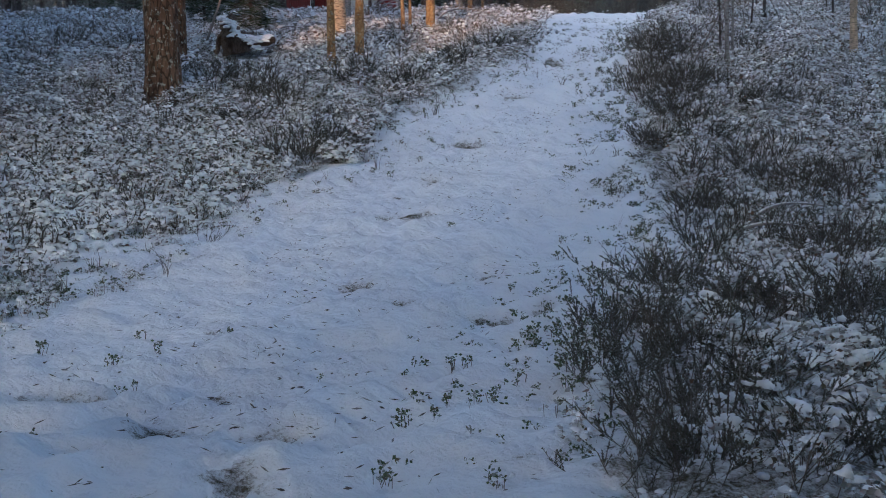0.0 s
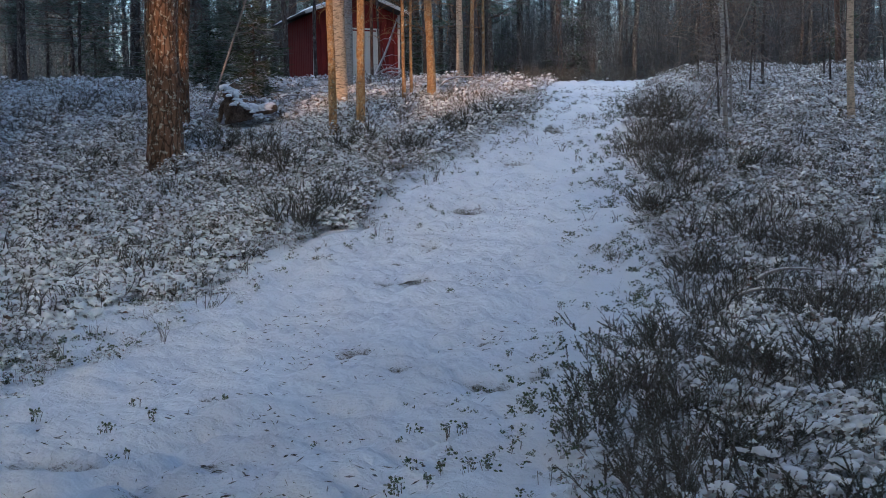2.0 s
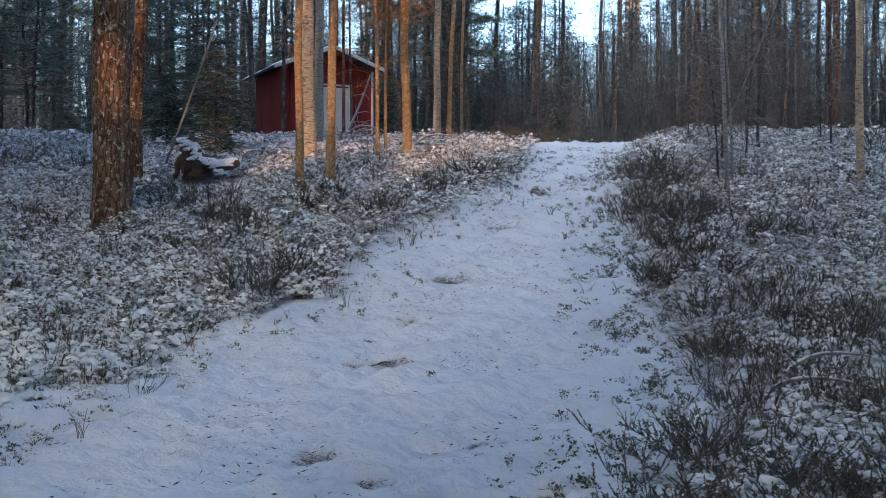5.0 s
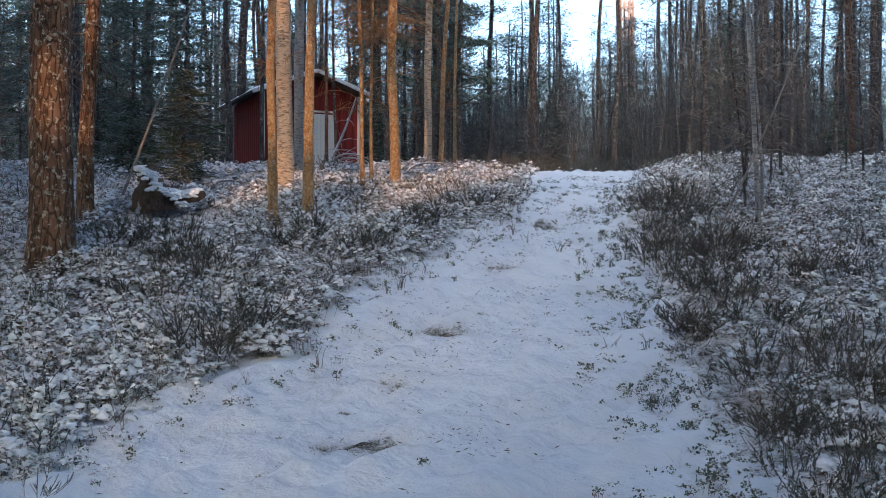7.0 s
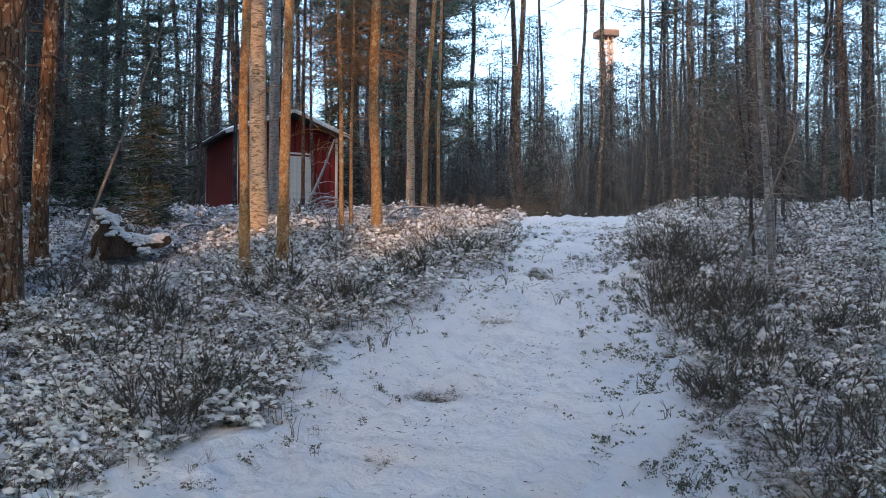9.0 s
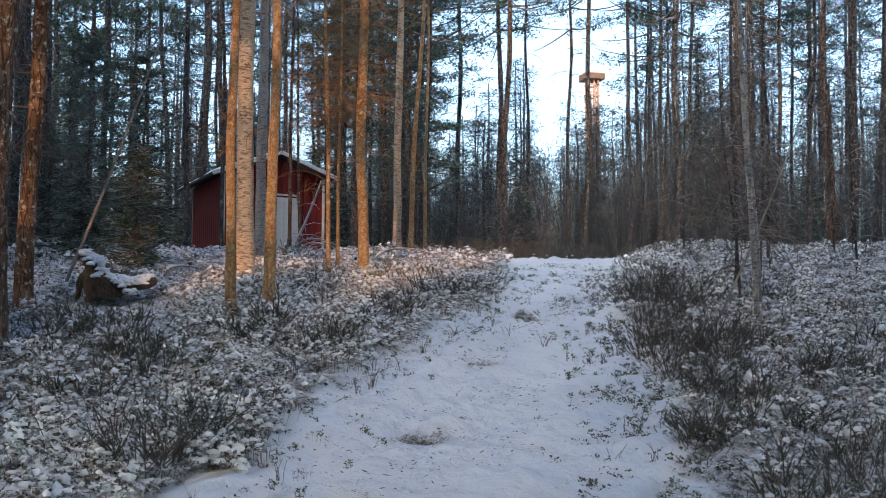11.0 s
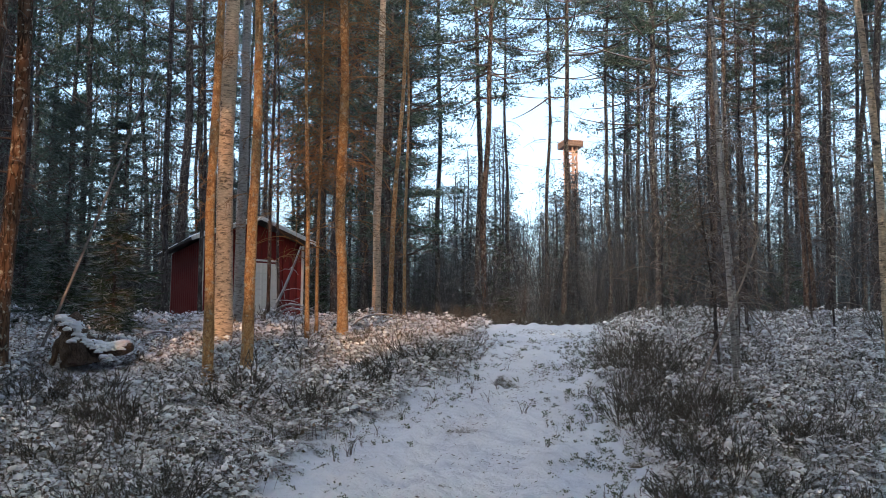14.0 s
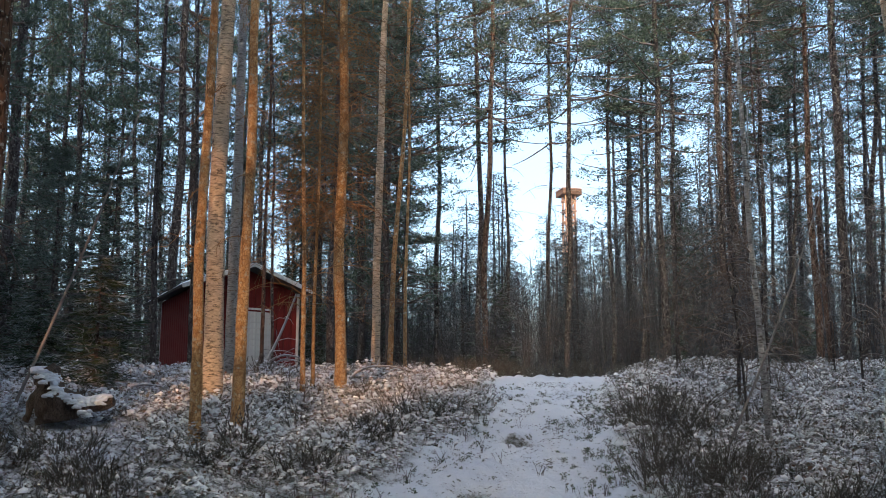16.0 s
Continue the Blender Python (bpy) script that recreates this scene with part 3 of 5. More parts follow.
def slender(name, x, y, dia, height, lean, mat, label, twigs=0, wobble=0.03, group="slender sunlit trees", low=2.0, reach=0.8, top=0.35):
    """A thin stem with bare or dead side twigs."""
    rng = np.random.default_rng(int(abs(x * 100) + y * 10))
    t = thing(name, pose(x, y, float(ground_z(x, y)) - 0.03), label, "tree", group)
    me, p = trunk_mesh(dia, height, lean, mat, rng, wobble, 12, 0.2, top=top, uneven=0.07)
    part("trunk", me, t)
    if twigs:
        s = Soup()
        for i in range(twigs):
            z, az = rng.uniform(low, height), rng.uniform(0, 2 * np.pi)
            out = reach * rng.uniform(0.35, 1.3) * (1.1 - 0.5 * z / height)
            o = np.array([np.interp(z, p[:, 2], p[:, q]) for q in range(2)] + [z])
            q = np.linspace(0, 1, 6)
            bend = rng.uniform(-0.8, 0.8)
            w = np.stack([np.cos(az + bend * q) * out * q, np.sin(az + bend * q) * out * q, out * (rng.uniform(-0.2, 0.9) * q - 0.75 * q * q)], 1) + o
            tube(s, w, np.linspace(0.009, 0.003, 6), 3, 0, cap=False)
            for k in range(8):
                c = w[rng.integers(1, 6)]
                e = rng.standard_normal(3) * (0.30, 0.30, 0.24) * out
                tube(s, [c, c + e * 0.5 + (0, 0, 0.03), c + e + (0, 0, -0.04)], [0.004, 0.0034, 0.002], 3, 0, cap=False)
        tagged(part("bare_crown", s.mesh("bare_crown", [M_DRY_TWIG if mat is M_YOUNG_SUNLIT else M_TWIG]), t), kind="stuff")
    return t


slender("young_pine", -1.98, 18.96, 0.13, 11, 0.020, M_YOUNG_SUNLIT, "slender young pine with bark coloured orange as in low sun", 18, 0.035, reach=0.4)
slender("birch_tree", -2.12, 21.46, 0.27, 13, 0.001, M_BIRCH_SUNLIT, "birch with white peeling bark coloured warm for the sun", 16, 0.02, low=6)
slender("birch_tree", -2.30, 24.96, 0.19, 13, 0.010, M_BIRCH_SHADED, "birch trunk coloured grey as in shade, with dark blotches", 14, 0.02, group="birches", low=5)
slender("young_pine", -1.55, 19.26, 0.145, 11, 0.024, M_YOUNG_SUNLIT, "slender young pine with bark coloured orange as in low sun", 24, 0.045, reach=0.5)
slender("young_pine", -0.97, 21.96, 0.07, 8, -0.03, M_YOUNG_SUNLIT, "thin young pine with bare orange twigs", 110, 0.03, low=1.2, reach=1.0)
slender("young_pine", -0.85, 22.26, 0.055, 6, 0.0, M_YOUNG_SUNLIT, "thin young pine with bare orange twigs", 40, 0.03, reach=0.8)
slender("young_pine", -0.47, 22.26, 0.17, 11, 0.022, M_YOUNG_SUNLIT, "crooked young pine with bark coloured yellow-orange for sun, and bare twigs", 190, 0.07, low=2.6, reach=1.3)
slender("birch_tree", 0.05, 25.96, 0.15, 14, 0.022, M_BIRCH_SUNLIT, "birch with black-and-white bark behind the mound", 18, 0.03, group="birches", low=5)
slender("young_pine", 0.29, 25.96, 0.10, 9, 0.04, M_YOUNG_SUNLIT, "slender young pine with stem coloured sunlit orange", 14, 0.03, low=3)
slender("young_pine", 0.59, 26.96, 0.07, 7, 0.0, M_YOUNG_SUNLIT, "slender young pine with stem coloured sunlit orange", 10, 0.03, low=3)
slender("birch_tree", 6.44, 19.2, 0.12, 11, -0.042, M_BIRCH_SUNLIT, "bent young birch with bark coloured tan for sunlight", 16, 0.06, group="birches", low=4)
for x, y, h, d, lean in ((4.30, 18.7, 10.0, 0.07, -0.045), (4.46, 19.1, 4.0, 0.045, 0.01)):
    slender("sapling", x, y, d, h, lean, M_BIRCH_SHADED, "thin grey birch sapling with bare twigs among the heather", 14, 0.05, group="saplings", low=0.8, reach=0.6)
slender("sapling", 4.9, 21.5, 0.05, 6, 0.02, M_PINE_SHADED, "thin dark sapling with bare twigs", 40, 0.05, group="saplings", low=0.8)
slender("sapling", 6.2, 24.0, 0.06, 7, -0.02, M_PINE_SHADED, "thin dark sapling with bare twigs", 40, 0.05, group="saplings", low=0.8)
for x, y, h in ((5.6, 22.6, 5.0), (7.2, 22.8, 6.0), (7.9, 25.5, 6.5), (5.3, 26.0, 5.5), (8.6, 23.8, 4.5), (6.9, 27.5, 6.0), (4.4, 19.7, 3.2)):
    slender("sapling", x, y, 0.035, h, 0.03 * math.sin(7 * x), M_PINE_SHADED, "thin dark sapling with bare twigs", 45, 0.06, group="saplings", low=0.5, reach=0.7)
slender("dead_trunk", 9.29, 28.96, 0.15, 3.6, -0.02, M_PINE_RED, "broken dead pine trunk without a top", 6, 0.02, group="saplings", top=0.8)


for x, y, d, lean, mat in ((-4.23, 28.96, 0.14, -0.004, M_PINE_SHADED), (-3.44, 28.46, 0.09, -0.019, M_PINE_SHADED), (-1.96, 26.96, 0.075, -0.010, M_PINE_RED), (-1.84, 27.96, 0.06, -0.033, M_PINE_SHADED)):
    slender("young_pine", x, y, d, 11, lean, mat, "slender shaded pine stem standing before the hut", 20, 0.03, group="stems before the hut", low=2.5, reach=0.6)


def leaning_pole(a, b, r, label, mat):
    rng = np.random.default_rng(9)
    t = np.linspace(0, 1, 9)[:, None]
    p = np.asarray(a) * (1 - t) + np.asarray(b) * t + np.stack([0 * t[:, 0], 0 * t[:, 0], -0.12 * np.sin(np.pi * t[:, 0])], 1)
    home = thing("leaning_dead_tree", pose(*p[0]), label, "dead tree", "leaning dead stems")
    p = p - p[0]
    s = Soup()
    tube(s, p, np.linspace(r, r * 0.5, 9), 7, 0, rng, 0.05)
    part("stem", s.mesh("stem", [mat]), home)
    for k in range(10):
        c = p[rng.integers(3, 9)]
        e = rng.standard_normal(3) * (0.25, 0.2, 0.12)
        s = Soup()
        tube(s, [c, c + e * 0.5, c + e + (0, 0, -0.08)], [0.008, 0.006, 0.003], 3, 0, cap=False)
        part("twig", s.mesh("twig", [mat]), home)
    return home


leaning_pole((-4.22, 20.1, 3.25), (-3.10, 20.8, 7.1), 0.022, "thin dead stem leaning up from the stump", M_DEAD)
leaning_pole((3.66, 18.1, 2.75), (4.98, 18.5, 5.6), 0.015, "thin dead birch stem leaning against saplings", M_DEAD)
leaning_pole((-2.02, 27.0, 4.2), (-1.40, 27.4, 5.75), 0.035, "rime-covered dead stem leaning before the hut", M_RIMED_TWIG)


def fallen_branch(a, b, rise, label):
    """A bent rimed branch lying on the undergrowth."""
    rng = np.random.default_rng(int(a[0] * 50 + 900))
    t = np.linspace(0, 1, 12)[:, None]
    p = np.asarray(a) * (1 - t) + np.asarray(b) * t + np.concatenate([0 * t, 0 * t, rise * np.sin(np.pi * t ** 0.7)], 1)
    home = thing("fallen_branch", pose(*p[0]), label, "dead branch", "fallen branches")
    p = p - p[0]
    s = Soup()
    tube(s, p, np.linspace(0.022, 0.007, 12), 6, 0, rng, 0.06)
    part("stem", s.mesh("stem", [M_RIMED_TWIG]), home)
    for k in range(12):
        c = p[rng.integers(2, 12)]
        e = rng.standard_normal(3) * (0.22, 0.15, 0.10)
        s = Soup()
        tube(s, [c, c + e * 0.5 + (0, 0, 0.02), c + e], [0.006, 0.005, 0.002], 3, 0, cap=False)
        part("twig", s.mesh("twig", [M_RIMED_TWIG]), home)
    return home


def on_ground(x, y, up=0.12):
    return (x, y, float(ground_z(x, y)) + up)


fallen_branch(on_ground(-0.35, 23.6), on_ground(0.75, 24.2, 0.15), 0.16, "bent rimed branch lying over the mound")
fallen_branch(on_ground(-1.9, 27.2), on_ground(-0.9, 26.6), 0.22, "rimed branch lying before the hut")
fallen_branch(on_ground(-1.75, 26.9), on_ground(-1.2, 25.6, 0.2), 0.1, "rimed branch lying before the hut")
fallen_branch(on_ground(-3.3, 22.0), on_ground(-2.7, 21.6, 0.2), 0.06, "rimed branch lying behind the stump")
fallen_branch(on_ground(2.7, 10.6, 0.1), on_ground(3.5, 10.9, 0.2), 0.12, "bent rimed branch lying in the heather")
fallen_branch(on_ground(2.5, 10.2, 0.1), on_ground(3.3, 9.9, 0.12), 0.10, "bent rimed branch lying in the heather")


def spruce(x, y, height, width, label, seed=1):
    """A small spruce: whorls of drooping boughs with dense needles."""
    rng = np.random.default_rng(seed)
    t = thing("spruce_tree", pose(x, y, float(ground_z(x, y)) - 0.02), label, "tree", "young spruces")
    me, p = trunk_mesh(0.05 + 0.012 * height, height, 0.0, M_PINE_SHADED, rng, 0.01, 8, top=0.08)
    part("trunk", me, t)
    s = Soup()
    n = int(70 * max(1, height / 2.5))
    for i in range(n):
        u = (i + rng.random()) / n
        az = rng.uniform(0, 2 * np.pi)
        out = width * (1 - u) ** 0.85 * rng.uniform(0.7, 1.1) + 0.05
        q = np.linspace(0, 1, 5)
        w = np.stack([np.cos(az) * out * q, np.sin(az) * out * q, height * (0.06 + 0.94 * u) - out * (0.35 * q - 0.2 * q * q)], 1)
        tube(s, w, np.linspace(0.010, 0.003, 5), 3, 1, cap=False)
        k = int(26 + 40 * out)
        tt = rng.uniform(0.1, 1, k)
        b = np.stack([np.interp(tt, q, w[:, a]) for a in range(3)], 1)
        d = rng.standard_normal((k, 3)) * (0.10, 0.10, 0.04) * (0.6 + out) + np.array([np.cos(az), np.sin(az), -0.25]) * 0.08
        blades(s, b, d, np.full(k, 0.012), rng, 0)
    tagged(part("crown", s.mesh("crown", [M_SPRUCE, M_BRANCH], smooth=False), t), kind="stuff")
    return t


spruce(-3.95, 22.9, 1.9, 0.95, "small dark spruce dusted with snow behind the stump", 1)
spruce(-5.2, 24.5, 1.4, 0.8, "small dark spruce dusted with snow among the pines", 2)
spruce(4.2, 44.0, 4.5, 1.4, "young dark spruce between pine trunks", 3)
spruce(11.2, 46.5, 9.0, 1.5, "slim dark spruce between pine trunks", 4)
spruce(-8.2, 33.0, 3.2, 1.2, "young dark spruce in the shade of pines", 5)
for x, y, h in ((-7.4, 39.0, 5.5), (-10.2, 42.0, 6.5), (-2.2, 43.0, 6.0), (0.6, 44.5, 5.0), (-5.0, 41.0, 6.0), (-4.2, 38.0, 4.0), (14.2, 44.0, 3.5), (1.9, 47.0, 3.5)):
    spruce(x, y, h, 1.6, "young dark spruce in the shade of pines", int(h * 10 + abs(x)))
spruce(-11.5, 37.0, 3.8, 1.4, "young dark spruce in the shade of pines", 6)


# ---- the wood behind: rimed trees and bare bushes far off ----
def far_wood():
    rng = np.random.default_rng(17)
    trunk_s, low = Soup(), []
    for k in range(4):
        s = Soup()
        h = 12 + k
        tube(s, stem_points(h, 0, rng, 0.05, 8), np.linspace(0.14, 0.03, 8), 5, 0, cap=False)
        n = 150
        z = h * ((0.05, 0.25)[k % 2] + (0.95, 0.75)[k % 2] * rng.random(n))
        r = (1.9 - 1.5 * (z / h) ** 1.5) * rng.uniform(0.2, 1, n) ** 0.5
        a = rng.uniform(0, 2 * np.pi, n)
        c = np.stack([r * np.cos(a), r * np.sin(a), z], 1)
        b = np.repeat(c, 14, 0) + rng.standard_normal((n * 14, 3)) * (0.22, 0.22, 0.10)
        w = rng.standard_normal((len(b), 3)) * (0.11, 0.11, 0.06)
        blades(s, b, w, np.full(len(b), 0.033), rng, 1)
        low.append(s)
    s = Soup()
    for i in range(340):
        y = rng.uniform(52, 86)
        x = rng.uniform(-0.62, 0.62) * (y - 5) + 1.0
        k = rng.uniform(0.6, 1.0)
        if 0.05 < x / (y - 5) < 0.19:
            k *= 0.8
        if 0.14 < x / (y - 5) < 0.21:
            k = min(k, 0.56)
        elif x / (y - 5) > 0.21:
            k *= 1.15
        s.merge(low[rng.integers(4)], Matrix.Translation((x, y, float(ground_z(x, y)) - 0.2)) @ pose(0, 0, 0, 0, 0, rng.uniform(0, 360)) @ Matrix.Diagonal((k, k, k, 1)))
    # young growth that closes the view low down between the trunks
    for i in range(210):
        y = rng.uniform(47, 64)
        x = rng.uniform(-0.5, 0.55) * (y - 5) + 1.0
        k = rng.uniform(0.32, 0.5)
        s.merge(low[2 * rng.integers(2)], Matrix.Translation((x, y, float(ground_z(x, y)) - 0.2)) @ pose(0, 0, 0, 0, 0, rng.uniform(0, 360)) @ Matrix.Diagonal((1.5 * k, 1.5 * k, k, 1)))
    # the rounded tops under the lookout tower and across the clearing
    for i in range(36):
        y = rng.uniform(56, 76)
        x = rng.uniform(0.03, 0.22) * (y - 5)
        k = rng.uniform(0.46, 0.64)
        s.merge(low[rng.integers(4)], Matrix.Translation((x, y, float(ground_z(x, y)) - 0.2)) @ pose(0, 0, 0, 0, 0, rng.uniform(0, 360)) @ Matrix.Diagonal((k * 1.3, k * 1.3, k, 1)))
    # the taller tops round the foot of the tower
    for dx, top in ((11.2, 10.9), (10.85, 11.2), (10.6, 10.7), (11.0, 10.9), (10.9, 10.0), (12.0, 11.4), (12.7, 11.2), (13.3, 11.0), (10.3, 9.6), (13.9, 11.2), (14.6, 10.9), (9.4, 9.3)):
        y = rng.uniform(64, 70)
        x = dx * (y - 5) / 62
        pick = rng.integers(4)
        k = 0.96 * top / (12 + pick)
        s.merge(low[pick], Matrix.Translation((x, y, float(ground_z(x, y)) - 0.2)) @ pose(0, 0, 0, 0, 0, rng.uniform(0, 360)) @ Matrix.Diagonal((k, k, k, 1)))
    ob = new("far_wood", s.mesh("far_wood", [M_PINE_SHADED, M_NEEDLE_FAR], smooth=False))
    tagged(ob, label="distant rimed conifer wood behind the clearing", category="wood", kind="stuff")


far_wood()


def bare_bush_mesh(seed, height=3.2, stems=12):
    rng = np.random.default_rng(seed)
    s = Soup()
    for i in range(stems):
        az, tilt = rng.uniform(0, 2 * np.pi), rng.uniform(0.05, 0.4)
        h = height * rng.uniform(0.6, 1.1)
        q = np.linspace(0, 1, 7)
        w = np.stack([np.cos(az) * tilt * h * q ** 1.4, np.sin(az) * tilt * h * q ** 1.4, h * q - 0.05], 1)
        tube(s, w, np.linspace(0.016, 0.004, 7), 3, 0, cap=False)
        for k in range(9):
            c = w[rng.integers(2, 7)]
            e = rng.standard_normal(3) * (0.35, 0.35, 0.2) + (0, 0, 0.35)
            e *= rng.uniform(0.5, 1.1)
            tube(s, [c, c + e * 0.5, c + e], [0.006, 0.005, 0.003], 3, 0, cap=False)
            for j in range(2):
                g = rng.standard_normal(3) * 0.22 + (0, 0, 0.1)
                tube(s, [c + e * 0.6, c + e * 0.6 + g], [0.004, 0.002], 3, 0, cap=False)
    return s.mesh("bare_bush", [M_BUSH_TWIG])


TALL_BUSH = bare_bush_mesh(59, 5.5, 16)
BUSHES = [bare_bush_mesh(51 + i, 2.6 + 0.5 * i) for i in range(4)]
bush_rng = np.random.default_rng(23)
for i in range(64):
    y = bush_rng.uniform(33, 54)
    x = bush_rng.uniform(-0.05, 0.42) * (y - 5) + 0.5 if i < 50 else bush_rng.uniform(-0.4, -0.12) * (y - 5)
    ob = new("bare_bush", BUSHES[bush_rng.integers(4)])
    ob.matrix_basis = pose(x, y, float(ground_z(x, y)) - 0.05, 0, 0, bush_rng.uniform(0, 360)) @ Matrix.Diagonal((*(bush_rng.uniform(0.7, 1.3),) * 2, bush_rng.uniform(0.7, 1.2), 1))
    tagged(ob, label="leafless rime-grey bush under the pines", category="bush", group="leafless bushes")

for i in range(15):
    y = bush_rng.uniform(47, 56)
    x = bush_rng.uniform(0.0, 0.42) * (y - 5)
    ob = new("bare_bush", TALL_BUSH)
    ob.matrix_basis = pose(x, y, float(ground_z(x, y)) - 0.05, 0, 0, bush_rng.uniform(0, 360)) @ Matrix.Diagonal((*(bush_rng.uniform(0.9, 1.5),) * 2, bush_rng.uniform(0.7, 1.25), 1))
    tagged(ob, label="tall leafless rime-grey bush at the far edge of the clearing", category="bush", group="leafless bushes")

# ---- unseen wood added behind the walker to shade the ground from the low sun ----
def dense_spruce_mesh(seed):
    """A full-grown spruce with closed boughs down to the ground."""
    rng = np.random.default_rng(seed)
    s = Soup()
    n = 2600
    u = rng.random(n) ** 1.3
    az = rng.uniform(0, 2 * np.pi, n)
    r = 2.4 * (1 - u) ** 0.45 + 0.1
    base = np.stack([np.cos(az) * r * 0.15, np.sin(az) * r * 0.15, 0.3 + 28 * u + 0.25 * r], 1)
    way = np.stack([np.cos(az) * r, np.sin(az) * r, -0.55 * r], 1) * rng.uniform(0.6, 1.05, (n, 1))
    side = np.stack([-np.sin(az), np.cos(az), 0 * az], 1) * rng.uniform(0.22, 0.42, (n, 1))
    v = np.stack([base, base + way * 0.6 - side, base + way, base + way * 0.6 + side], 1).reshape(-1, 3)
    s.add(v, np.arange(len(v)).reshape(-1, 4), 0)
    return s.mesh("crown", [M_SPRUCE], smooth=False)


DENSE = [dense_spruce_mesh(71 + i) for i in range(3)]
rng = np.random.default_rng(29)
ca, sa = math.cos(radians(SUN_AZ)), math.sin(radians(SUN_AZ))
# rows of sun blockers; the openings are set where trunks should be lit
for row, q in enumerate((-19.0, -22.5, -26.0)):
    across = -46.0 + row
    while across < 44:
        across += rng.uniform(1.9, 2.6)
        low = 1.0                       # only young spruces in the openings
        for share, (a, c) in zip(LOW, GAPS):
            if a - 2.1 < across < c + 2.1:
                low = share
        x, y = across * ca + q * sa, -across * sa + q * ca
        if y > -6 and abs(x) < 16:
            continue
        t = thing("spruce_tree", pose(x, y, float(ground_z(x, y)) - 0.05, 0, 0, rng.uniform(0, 360)) @ Matrix.Diagonal((1, 1, low, 1)), "unseen young spruce added behind the track to block low sun" if low < 1 else "unseen tall dense spruce added behind the track to block the sun", "tree", "spruces behind the track")
        tk = Soup()
        tube(tk, [(0, 0, -0.2), (0, 0, 14), (0, 0, 28)], [0.2, 0.13, 0.03], 7)
        part("trunk", tk.mesh("trunk", [M_PINE_SHADED]), t)
        tagged(part("crown", DENSE[rng.integers(3)], t), kind="stuff")

COARSE = crown_mesh(91, 10.5, 2.4, 48, 6, 14, blade=0.08, size=0.5, limb=0.014)
# pines added round the walker, out of view; their crowns close the sky and darken the ground
for i in range(96):
    y = rng.uniform(-14, 27)
    x = rng.choice((-1, 1)) * rng.uniform(max(3.0, 0.45 * y + 2.5), max(3.0, 0.45 * y + 2.5) + 11)
    across = x * ca - y * sa
    if any(a - 0.6 < across < c + 0.6 for a, c in GAPS) and y < 16:
        continue
    pine(x, y, rng.uniform(0.22, 0.34), 0.0, size=1.5, crown=COARSE)
# one more unseen pine, placed to keep the sun off the grey birch
pine(-9.7, -2.6, 0.5, 0.0, label="unseen thick Scots pine added to shade the grey birch")



